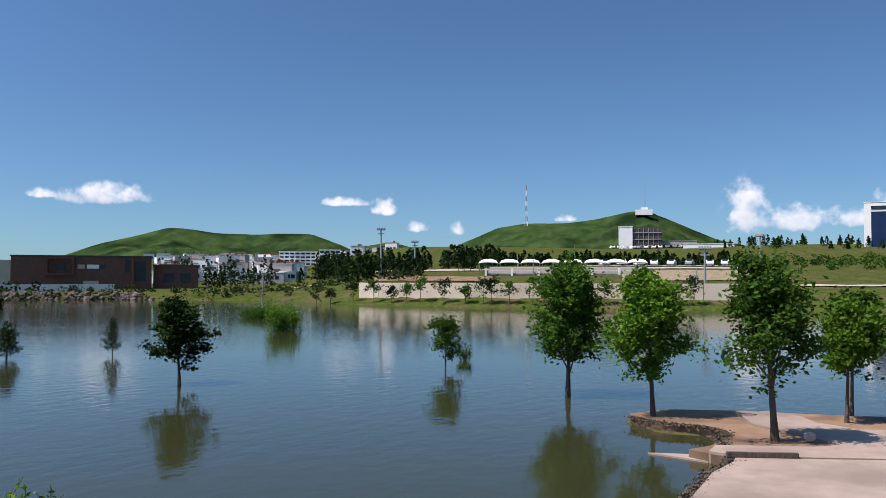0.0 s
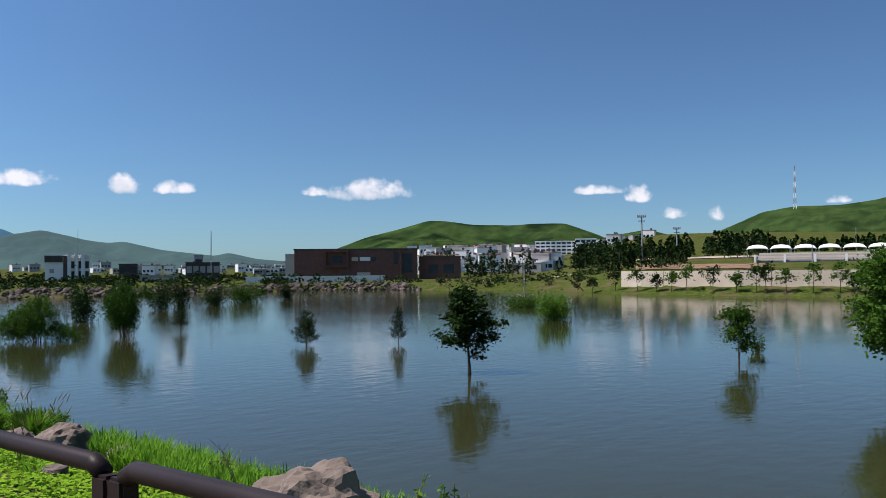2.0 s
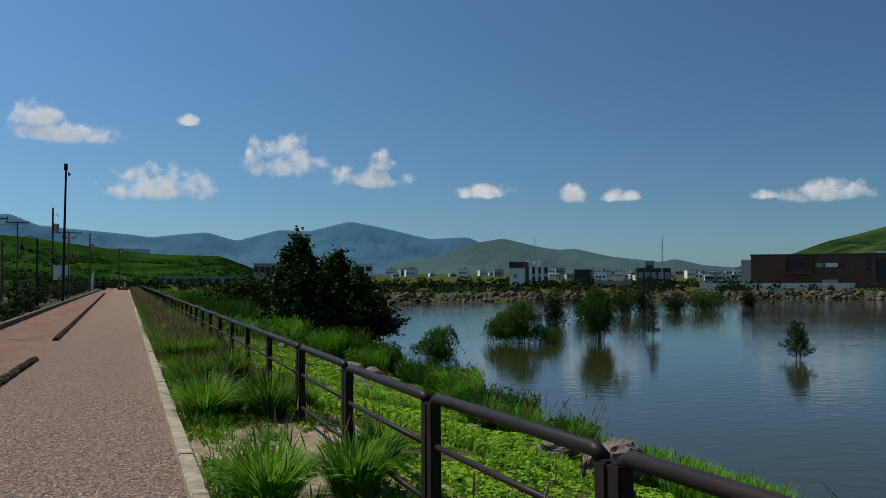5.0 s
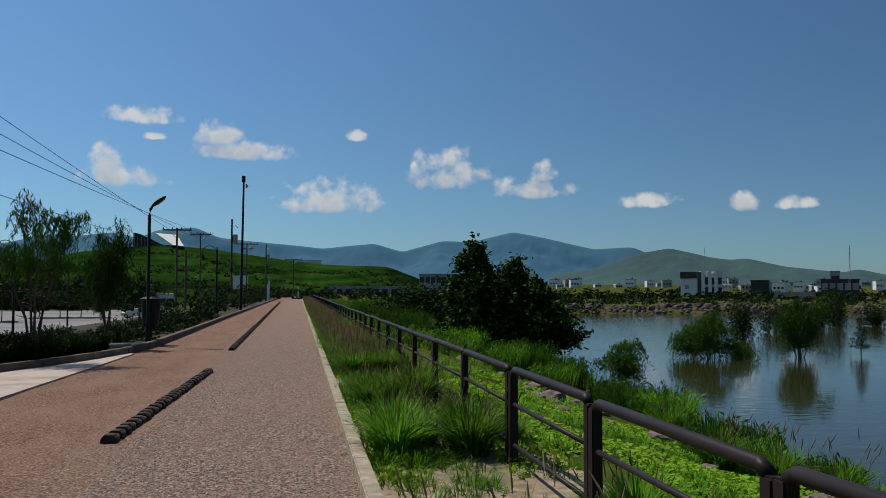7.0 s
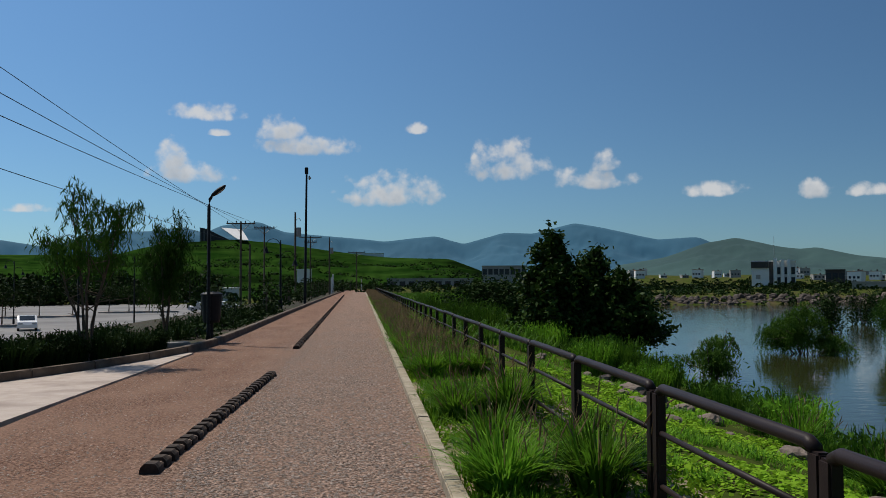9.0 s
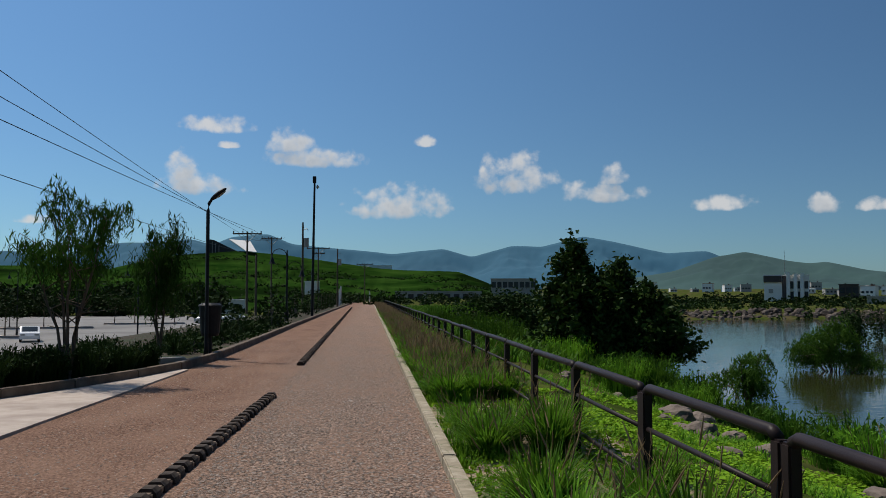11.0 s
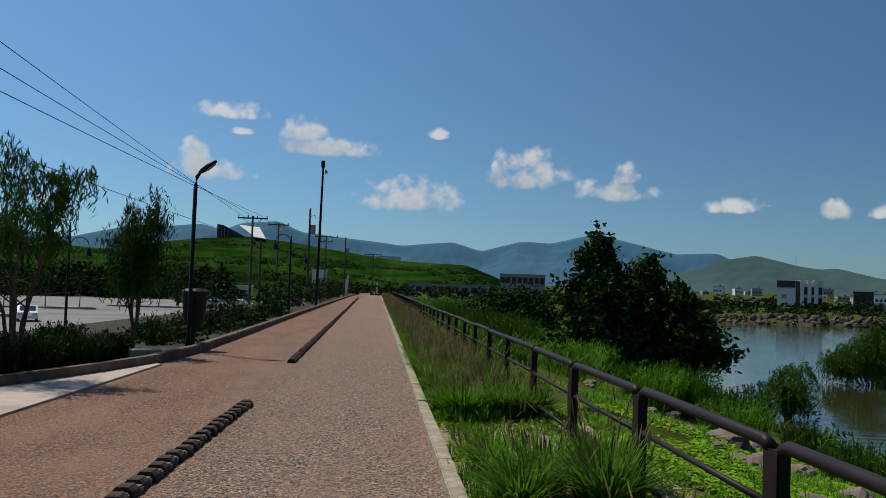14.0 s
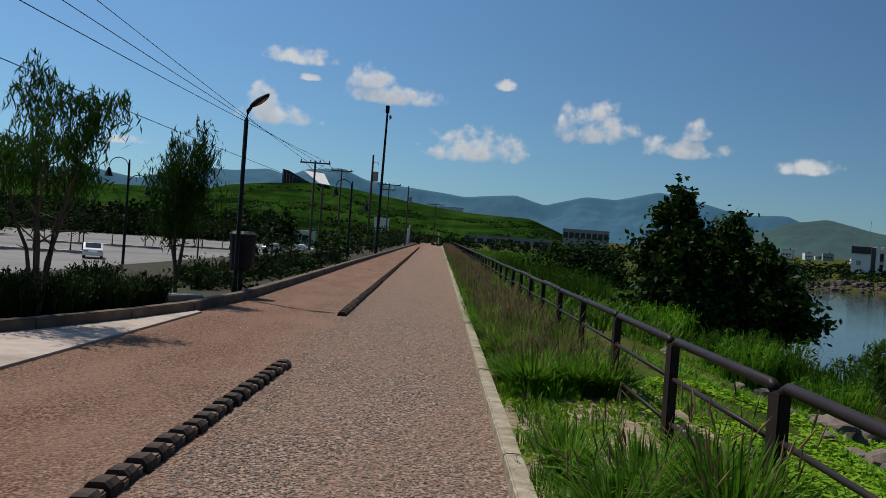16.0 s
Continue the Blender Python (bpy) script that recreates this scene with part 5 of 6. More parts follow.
def storey_block(name, az0, az1, r, z0, z1, floors, label, wall=None, cols=6, depth=10, glass=None):
    root, w = facade(name, az0, az1, r, z0, z1, depth, wall or M_WHITE, label)
    h = (z1 - z0) / floors
    for f in range(floors):
        for c in range(cols):
            x = w * (c + 0.12) / cols
            window(root, x, f * h + h * 0.3, x + w / cols * 0.76, f * h + h * 0.78, glass)
    return root, w


storey_block("hotel", 53.0, 55.6, 420, 8.6, 15.0, 4, "long white four-storey block with dark window bands", cols=8)
storey_block("hotel_wing", 55.5, 56.8, 415, 8.0, 15.8, 4, "white block wing with dark windows", cols=4)
storey_block("office_block", 7.6, 10.4, 300, 3.0, 6.9, 1, "long low grey office with dark windows behind the trees", M_GREY, 8)
storey_block("white_office", 13.2, 15.0, 240, 0.6, 5.8, 2, "white two-storey office with dark windows", M_WHITE, 4)
storey_block("dark_house", 27.6, 28.6, 250, 1.2, 4.2, 1, "dark flat-roofed house beyond the lake", M_DARKWALL, 3)
storey_block("station_house", 31.4, 33.4, 245, 0.8, 4.4, 1, "dark framed low house below the mast", M_DARKWALL, 5, glass=M_GREY)
storey_block("grey_turret", 31.9, 32.4, 250, 2.0, 6.5, 1, "grey square turret below the mast", M_GREY, 1)
root, w = facade("grey_wall_building", 28.8, 31.0, 200, -0.3, 1.2, 5, M_GREY, "low pale grey shed beyond the lake")


def slab_tower():
    root, w = facade("convention_block", 74.3, 75.15, 430, 14.0, 27.2, 16, M_WHITE, "white block with dark latticed glass front on the hill")
    part("glass_front", box_bm(w, 1.0, -2, w + 13.5, 15, 13.0), M_DARKWALL, root, "dark glazed front")
    for k in range(6):
        part("lattice", box_bm(w + 0.6 + k * 2.2, 0.7, -1, w + 0.78 + k * 2.2, 1.02, 12.6), M_GREY, root)
    for k in range(4):
        part("lattice", box_bm(w + 0.3, 0.6, 1 + 3.1 * k, w + 13.2, 0.98, 1.3 + 3.1 * k), M_GREY, root)
    wing, w2 = facade("convention_wing", 76.05, 79.0, 435, 14.5, 20.5, 14, M_GREY, "long low grey wing with strip windows")
    window(wing, 1, 2.4, w2 - 1, 4.4)
    hall, w3 = facade("white_hall", 78.2, 81.2, 400, 12.4, 17.6, 14, M_WHITE, "low white hall with a curved end")
    window(hall, 9, 0.2, 15, 2.2)
    low, w4 = facade("white_pavilion", 85.1, 88.2, 420, 12.0, 16.2, 12, M_WHITE, "low white pavilion with dark openings")
    window(low, 2, 0.4, w4 - 3, 2.0)
    tw, w5 = facade("glass_tower", 88.35, 93.5, 400, 13.5, 33.5, 16, M_WHITE, "white framed tower with dark blue glass")
    part("glass_front", box_bm(2.6, -0.2, 2.0, w5 - 2.6, 0.05, 16.3), M_BLUEGLASS, tw, "dark blue glass")
    part("glass_band", box_bm(2.6, -0.2, 17.2, w5 - 2.6, 0.05, 18.6), M_GLASS, tw)


M_BLUEGLASS = material("blue_window_glass", (0.008, 0.02, 0.06), (0.014, 0.03, 0.08), 0.3, 0.3)
slab_tower()


def chapel():
    p = polar(75.85, 880)
    root = thing("hilltop_building", pose(p.x, p.y, 68.0, 0, 0, -76), "small white building and mast on the hilltop", "building")
    part("wall", box_bm(-8, -4, -3, 8, 4, 2.2), M_WHITE, root)
    part("wall", box_bm(-3, -3, 2.2, 4, 3, 4.6), M_WHITE, root)
    s = Soup()
    s.tube([(1, 0, 4), (1, 0, 26)], [0.35, 0.12], 5)
    s.make("antenna", M_STEEL, root)


chapel()


def lattice_mast(name, az, r, z0, z1, w, label, red=True):
    p = polar(az, r)
    root = thing(name, pose(p.x, p.y, z0), label, "mast")
    n = 8
    for k in range(n):
        s = Soup()
        h0, h1 = (z1 - z0) * k / n, (z1 - z0) * (k + 1) / n
        w0, w1 = w * (1 - 0.8 * k / n), w * (1 - 0.8 * (k + 1) / n)
        for i in range(3):
            a, b = i * 2.094, (i + 1) * 2.094
            s.tube([(math.cos(a) * w0, math.sin(a) * w0, h0), (math.cos(a) * w1, math.sin(a) * w1, h1)], w * 0.1, 4)
            s.tube([(math.cos(a) * w0, math.sin(a) * w0, h0), (math.cos(b) * w1, math.sin(b) * w1, h1)], w * 0.06, 4)
        s.make("mast_segment", M_TERRA if red and k % 2 else M_WHITE if red else M_STEEL, root)


lattice_mast("lattice_mast", 68.55, 860, 54, 93, 1.6, "red and white lattice mast on the hill")
lattice_mast("lattice_mast", 32.9, 240, 1.0, 12.8, 0.3, "grey lattice mast with antennas beyond the lake", False)
lattice_mast("lattice_mast", 25.2, 700, 12, 34, 0.4, "thin grey mast far off", False)


def flood_mast(az, r, top, base, label="tall floodlight mast with a row of lamps"):
    p = polar(az, r)
    root = thing("floodlight_mast", pose(p.x, p.y, base, 0, 0, -az), label, "floodlight", "floodlight masts")
    h = top - base
    s = Soup()
    s.tube([(0, 0, -2), (0, 0, h)], [0.2, 0.12], 8)
    s.make("pole", M_STEEL, root)
    part("crossarm", box_bm(-0.75, -0.06, h - 0.25, 0.75, 0.06, h - 0.1), M_STEEL, root)
    part("crossarm", box_bm(-0.6, -0.06, h - 0.95, 0.6, 0.06, h - 0.8), M_STEEL, root)
    for k in range(5):
        part("lamp_head", box_bm(-0.75 + 0.32 * k, -0.3, h - 0.15, -0.5 + 0.32 * k, 0.05, h + 0.2, bevel=0.03), M_GREY, root)


flood_mast(59.4, 160, 10.9, 1.4)
flood_mast(61.5, 190, 10.0, 2.0)
flood_mast(79.5, 116, 5.8, -0.6)
flood_mast(82.7, 150, 8.9, 1.0)
for az, r, top in ((68.0, 210, 8), (64.8, 240, 10), (71.6, 230, 11), (79.0, 112, 3.2), (52.2, 130, 2.6), (69, 120, 4.5)):
    p = polar(az, r)
    root = thing("light_pole", pose(p.x, p.y, gz(p.x, p.y)), "slim grey light pole in the park", "pole", "light poles")
    s = Soup()
    s.tube([(0, 0, -0.5), (0, 0, top - gz(p.x, p.y))], [0.09, 0.05], 6)
    s.make("shaft", M_STEEL, root)


def retaining_wall():
    line = [(110.5, 65.5), (107.6, 60.5), (105, 46), (106.5, 29), (108, 12.5)]
    root = tagged(new("wall_lakeside"), "cream stone retaining wall above the far shore", "wall", kind="structure")
    for (ax, ay), (bx, by) in zip(line, line[1:]):
        ln = math.hypot(bx - ax, by - ay)
        n = max(1, round(ln / 4))
        for k in range(n):
            ob = part("wall_panel", box_bm(0.03, 0, -2.5, ln / n - 0.03, 0.5, 2.45, bevel=0.02), M_CREAM, root)
            ob.location = (ax + (bx - ax) * k / n, ay + (by - ay) * k / n, -1.05)
            ob.rotation_euler = (0, 0, math.atan2(by - ay, bx - ax))


retaining_wall()


def canopy(az, r, z, w, first=[]):
    p = polar(az, r)
    if first:
        return copy_thing(first[0], pose(p.x, p.y, z, 0, 0, -az))
    root = thing("shade_canopy", pose(p.x, p.y, z, 0, 0, -az), "white vaulted shade canopy over the stands", "canopy", "shade canopies")
    n, m = 10, 7
    V, F = [], []
    for th in (0.0, 0.1):
        for i in range(n + 1):
            for k in range(m + 1):
                a, b = 2 * i / n - 1, 2 * k / m - 1
                V.append((w * a / 2, 2.6 * b, 0.95 * math.sqrt(max(0, 1 - a * a)) * (1 - 0.75 * b * b) + th))
    q = (n + 1) * (m + 1)
    for i in range(n):
        for k in range(m):
            c = i * (m + 1) + k
            F += [(c, c + 1, c + m + 2, c + m + 1), (q + c, q + c + m + 1, q + c + m + 2, q + c + 1)]
    for i in range(n):
        for c in (i * (m + 1), i * (m + 1) + m):
            F.append((c, c + m + 1, q + c + m + 1, q + c))
    mesh_ob("membrane", V, F, M_WHITE, root)
    for x in (-w / 2 + 0.2, w / 2 - 0.2):
        for y in (-2, 2):
            s = Soup()
            s.tube([(x, y, -4.5), (x, y, 0.05)], 0.09, 6)
            s.make("post", M_STEEL, root)
    first.append(root)


for k in range(8):
    canopy(66.15 + k * 1.33, 195, 5.4, 4.3)


def stands():
    root, w = facade("grandstand", 66.0, 76.0, 180, 2.0, 3.0, 8, M_GREY, "pale grey concrete stands under the canopies", "stands")
    for k in range(5):
        part("step", box_bm(0.3, 0.6 + k * 1.2, 1.0 + k * 0.32, w - 0.3, 8, 1.32 + k * 0.32), M_GREY if k % 2 else M_CREAM, root)
    for k in range(7):
        part("pier", box_bm(k * w / 6 - 0.2, -0.5, -2, k * w / 6 + 0.2, 0.3, 2.2), M_WHITE, root)
    road, w2 = facade("park_road_wall", 60.5, 83.0, 172, 1.3, 1.75, 0.5, M_CREAM, "pale low wall along the park road", "wall")
    steps, w3 = facade("brown_steps", 78.0, 81.5, 118, -1.2, 1.0, 5, M_SAND, "brown earth steps and ramp by the far shore", "steps")


stands()


def small_house(seed):
    g = random.Random(seed)
    w, d, h = g.uniform(5, 9), g.uniform(5, 8), g.choice([2.8, 3.0, 5.4])
    wall = g.choice([M_WHITE, M_WHITE, M_CREAM, M_GREY])
    root = thing("house", pose(0, 0, -500), "small flat-roofed plastered house in the town", "house", "town houses")
    part("wall", box_bm(0, 0, -3, w, d, h), wall, root)
    part("roof", box_bm(-0.1, -0.1, h, w + 0.1, d + 0.1, h + 0.3), g.choice([M_WHITE, M_TERRA, wall]), root)
    part("water_tank", box_bm(w * 0.6, d * 0.4, h + 0.3, w * 0.6 + 1, d * 0.4 + 1, h + 1.3, bevel=0.2), M_DARKWALL, root)
    for k in range(3):
        window(root, w * (0.1 + 0.3 * k), h * 0.35, w * (0.1 + 0.3 * k) + 1.2, h * 0.35 + 1.2)
    return root


def town():
    protos = [small_house(900 + i) for i in range(7)]
    g = random.Random(77)
    spots = []
    for _ in range(120):
        spots.append((g.uniform(45.5, 53.5), g.uniform(270, 520)))
    for _ in range(28):
        spots.append((g.uniform(55.5, 60), g.uniform(480, 620)))
    for i in range(26):
        spots.append((44.5 + i * 0.42, 640 + g.uniform(-15, 15)))
    for _ in range(50):
        spots.append((g.uniform(27, 37.6), g.uniform(310, 540)))
    for _ in range(26):
        spots.append((g.uniform(15.5, 27), g.uniform(400, 560)))
    for i, (az, r) in enumerate(spots):
        p = polar(az, r)
        m = pose(p.x, p.y, gz(p.x, p.y) + 0.2, 0, 0, -az + g.uniform(-25, 25))
        if i < len(protos):
            protos[i].matrix_world = m
        else:
            t = copy_thing(g.choice(protos), m)
            if az < 38:
                t.scale = (0.62, 0.62, 0.62)


town()


# ---- left of the path: planting strip, car park, poles ----
def strip_soil():
    plate("planting_strip", [(-3.95, 27.88), (-3.95, 62.38), (-3.7, 152.38), (-3.4, 212.38), (-7.5, 212.38), (-8.5, 62.38), (-9.5, 26.38), (-12.5, 11.38), (-10.5, 11.48), (-8.6, 14.48), (-6.8, 17.48), (-5.75, 19.78), (-5.15, 21.28), (-4.6, 23.18), (-4.2, 25.08)][::-1], -0.3, 0.07, M_SOIL,
          "dark planting soil behind the kerb", "soil")


M_SOIL = material("dark_soil", (0.034, 0.027, 0.018), (0.062, 0.048, 0.03), 4, 1.0, 0.8, 20, c3=(0.03, 0.045, 0.015), scale3=0.8)
strip_soil()


def hedge():
    """Row of spiky dark shrubs behind the kerb."""
    line = [(-9.2, 14.58), (-7.3, 17.68), (-6.2, 19.98), (-5.6, 21.58), (-5.05, 23.48), (-4.65, 25.58)]
    protos = []
    g = random.Random(31)
    n = 0
    for off in (0.0, -0.55, -1.1):
        for (ax, ay), (bx, by) in zip(line, line[1:]):
            k = max(2, int(math.hypot(bx - ax, by - ay) / 0.62))
            for i in range(k):
                t = (i + g.uniform(0, 0.5)) / k
                x, y = ax + (bx - ax) * t + off + g.uniform(-0.1, 0.1), ay + (by - ay) * t
                m = pose(x, y, 0.05, 0, 0, g.uniform(0, 360))
                if len(protos) < 4:
                    rng = np.random.default_rng(500 + n)
                    root = thing("hedge_shrub", m, "dark spiky green shrub in the hedge behind the kerb", "shrub", "hedge shrubs")
                    s = Soup()
                    q, tips = blades(rng, 260, 0.6, 0, 0.42, 0.014, 0.30)
                    s.quads(q)
                    c = tips[rng.integers(0, 240, 1300)] * rng.uniform(0.2, 1, (1300, 1)) + rng.normal(size=(1300, 3)) * 0.03
                    s.quads(leaf_quads(rng, c, 0.09, 0.03, up=0.7))
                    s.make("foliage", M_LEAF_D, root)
                    protos.append(root)
                else:
                    t2 = copy_thing(g.choice(protos), m)
                    k2 = g.uniform(0.75, 1.15)
                    t2.scale = (k2, k2, k2)
                n += 1


hedge()
for i in range(26):
    g = random.Random(60 + i)
    x, y = -4.75 - g.uniform(0, 0.9), 28.98 + i * 0.95 + g.uniform(-0.3, 0.3)
    reeds((x, y, 0.04), 0.25, g.uniform(0.45, 0.8), 700 + i, "dark agave-like plant behind the kerb", 60, 0.7, M_LEAF_D)

plate("car_park", [tuple(polar(a, r).xy) for a, r in ((-8.5, 70), (-8, 120), (-8.5, 200), (-14, 215), (-27, 222), (-44, 150), (-42, 70), (-25, 55), (-14, 62))], -3.0, -2.8, M_LOT, "sunlit grey asphalt car park below the dam", "car park")


def island(az0, az1, r, label="raised kerb island with young trees in the car park"):
    a, b = polar(az0, r), polar(az1, r)
    ln = (b - a).length
    ob = part("kerb_island", box_bm(0, -0.9, -0.3, ln, 0.9, 0.22, bevel=0.08), M_CONC, None)
    ob.matrix_world = pose(a.x, a.y, -2.8, 0, 0, math.degrees(math.atan2(b.y - a.y, b.x - a.x)))
    tagged(ob, label, "kerb", kind="structure")
    for k in range(4):
        p = a + (b - a) * ((k + 0.5) / 4)
        broad_tree("car_park_tree", (p.x, p.y, -2.6), 4.2, 1.7, 1.5, 820 + k + int(r), 700, 0.32, M_LEAF_D, "dark young tree on the car park island", 0.5, 0.08, 8, 4)


island(-23, -16, 135)
island(-15.5, -11, 150)
island(-27, -19.5, 108)


def car(where, rz, paint, label):
    root = thing("car", pose(*where, 0, 0, rz), label, "car", "parked cars")
    bm = bmesh.new()
    prof = [(-2.15, 0.3), (-2.2, 0.75), (-2.0, 0.95), (-1.35, 1.0), (-0.75, 1.42), (0.55, 1.45), (1.25, 0.98), (2.0, 0.86), (2.18, 0.6), (2.12, 0.3)]
    rows = []
    for y, k in ((-0.86, 0.0), (-0.8, 1.0), (0.8, 1.0), (0.86, 0.0)):
        rows.append([bm.verts.new((x, y * (1 - 0.12 * max(0, z - 0.95) * k * 2), z - (0.05 if k == 0 and z > 0.9 else 0))) for x, z in prof])
    n = len(prof)
    for a, b in zip(rows, rows[1:]):
        for i in range(n):
            bm.faces.new((a[i], a[(i + 1) % n], b[(i + 1) % n], b[i]))
    bm.faces.new(rows[0][::-1])
    bm.faces.new(rows[-1])
    bmesh.ops.recalc_face_normals(bm, faces=bm.faces)
    part("body", bm, paint, root)
    for y in (-0.8, 0.76):
        bm = bmesh.new()
        q = [(-1.2, 1.02), (-0.72, 1.36), (0.5, 1.38), (1.05, 1.02)]
        a = [bm.verts.new((x, y - 0.03 - 0.0, z)) for x, z in q]
        b = [bm.verts.new((x, y + 0.07, z)) for x, z in q]
        bm.faces.new(a)
        bm.faces.new(b[::-1])
        for i in range(4):
            bm.faces.new((a[(i + 1) % 4], a[i], b[i], b[(i + 1) % 4]))
        part("side_window", bm, M_GLASS, root)
    bm = bmesh.new()
    add_box(bm, -0.33, -0.66, -0.02, 0.33, 0.66, 0.03)
    ws = part("windscreen", bm, M_GLASS, root)
    ws.location, ws.rotation_euler = (0.93, 0, 1.22), (0, radians(34), 0)
    rw = part("rear_window", box_bm(-0.3, -0.62, -0.02, 0.3, 0.62, 0.03), M_GLASS, root)
    rw.location, rw.rotation_euler = (-1.07, 0, 1.23), (0, radians(-35), 0)
    for x in (-1.35, 1.35):
        for y in (-0.78, 0.78):
            s = Soup()
            s.tube([(x, y - 0.1, 0.31), (x, y + 0.1, 0.31)], 0.31, 14)
            wh = s.make("wheel", M_RUBBER, root)
            s = Soup()
            s.tube([(x, y - 0.11, 0.31), (x, y + 0.11, 0.31)], 0.18, 10)
            s.make("rim", M_STEEL, wh)
    for y in (-0.6, 0.6):
        part("headlight", box_bm(2.02, y - 0.2, 0.66, 2.2, y + 0.2, 0.8, bevel=0.03), M_STEEL, root)


car((-32.3, 94.4, -2.8), -70, M_CAR_W, "white saloon car parked on the asphalt")
p = polar(-9.6, 150)
car((p.x, p.y, -2.8), 175, M_CAR_S, "silver car parked at the car park's edge")
p = polar(-8.2, 158)
car((p.x, p.y, -2.8), 170, M_CAR_W, "white car parked at the car park's edge")

# town and green strip behind the car park
root, w = facade("low_building", -11.5, -7.5, 232, -2.5, 0.4, 6, M_WHITE, "low white building behind the car park")
for k in range(6):
    window(root, 1 + 2.4 * k, 0.8, 2.4 + 2.4 * k, 2.0)
root, w = facade("roadside_building", -4.0, -3.1, 235, 4.2, 5.0, 6, M_WHITE, "small white roadside building")
root, w = facade("far_white_roof", -0.6, 1.4, 440, 14.0, 15.9, 8, M_WHITE, "long white roofed building on the hill")
root, w = facade("road_bridge", 1.6, 7.0, 260, 1.2, 2.6, 4, M_GREY, "long grey low roadway beyond the path")
for k in range(9):
    window(root, 1 + k * 2.6, -0.6, 2.6 + k * 2.6, 0.8, M_DARKWALL)


def hill_house():
    a = polar(-9.9, 432)
    root = thing("hilltop_house", pose(a.x, a.y, 20.4, 0, 0, 8), "dark angular glass house with a white wedge roof on the hill", "building")
    bm = bmesh.new()
    pts = [(0, 0), (0, 7.2), (3.0, 6.6), (15.5, 0.5), (15.5, 0)]
    f = [bm.verts.new((x, 0, z)) for x, z in pts]
    b = [bm.verts.new((x, 9, z)) for x, z in pts]
    bm.faces.new(f)
    bm.faces.new(b[::-1])
    for i in range(5):
        bm.faces.new((f[(i + 1) % 5], f[i], b[i], b[(i + 1) % 5]))
    bmesh.ops.recalc_face_normals(bm, faces=bm.faces)
    part("body", bm, M_DARKWALL, root)
    for k in range(4):
        part("pillar", box_bm(0.3 + 1.5 * k, -0.4, -1, 0.6 + 1.5 * k, -0.1, 6.6 - 0.7 * k), M_GREY, root)
    bm = bmesh.new()
    q = [(9.5, 7.4), (19.0, 6.6), (22.0, 1.0), (17.0, 1.6)]
    f = [bm.verts.new((x, z * 1.6 - 9, z)) for x, z in q]
    b = [bm.verts.new((x, z * 1.6 - 8.8, z - 0.35)) for x, z in q]
    bm.faces.new(f)
    bm.faces.new(b[::-1])
    for i in range(4):
        bm.faces.new((f[(i + 1) % 4], f[i], b[i], b[(i + 1) % 4]))
    bmesh.ops.recalc_face_normals(bm, faces=bm.faces)
    part("white_wedge", bm, M_WHITE, root, "white wedge roof")


hill_house()


def path_lamp():
    root = thing("path_lamp", pose(-4.15, 28.35, 0.05), "dark street lamp with one oval head beside the kerb", "street lamp")
    root.scale = (1.05, 1.05, 1.05)
    s = Soup()
    s.tube([(0, 0, 0), (0, 0, 0.25), (0, 0, 3.45), (0.02, -0.0, 3.62), (0.10, -0.02, 3.74)], [0.07, 0.045, 0.042, 0.04, 0.03], 10)
    s.make("pole", M_BLACK, root, smooth=True)
    bm = bmesh.new()
    bmesh.ops.create_uvsphere(bm, u_segments=16, v_segments=8, radius=1)
    bmesh.ops.scale(bm, verts=bm.verts, vec=(0.24, 0.11, 0.06))
    h = part("lamp_head", bm, M_BLACK, root, smooth=True)
    h.matrix_local = pose(0.24, -0.04, 3.84, 0, -38, 0)
    bm = bmesh.new()
    bmesh.ops.create_uvsphere(bm, u_segments=14, v_segments=6, radius=1)
    bmesh.ops.scale(bm, verts=bm.verts, vec=(0.16, 0.075, 0.03))
    g2 = part("lens", bm, M_GREY, h)
    g2.location = (0.03, 0, -0.04)
    part("base_plate", box_bm(-0.12, -0.12, 0, 0.12, 0.12, 0.03, bevel=0.008), M_BLACK, root)


path_lamp()


def litter_bin():
    root = thing("litter_bin", pose(-4.14, 28.8, 0.05), "black round litter bin on a post beside the kerb", "litter bin")
    s = Soup()
    s.tube([(0, 0, 0), (0, 0, 0.6)], 0.05, 8)
    s.make("post", M_BLACK, root)
    s = Soup()
    s.tube([(0, 0, 0.5), (0, 0, 0.56), (0, 0, 1.2), (0, 0, 1.24)], [0.2, 0.23, 0.28, 0.28], 18)
    s.make("drum", M_BLACK, root, smooth=False)
    s = Soup()
    s.tube([(0, 0, 1.242), (0, 0, 1.27), (0, 0, 1.33)], [0.3, 0.3, 0.2], 18)
    s.make("lid", M_BLACK, root)
    b = part("concrete_block", box_bm(-0.35, -0.2, 0, 0.35, 0.2, 0.14, bevel=0.02), M_CONC, None)
    b.matrix_world = pose(-4.55, 25.98, 0.065, 0, 0, 25)
    tagged(b, "pale concrete block behind the kerb", "block")


litter_bin()


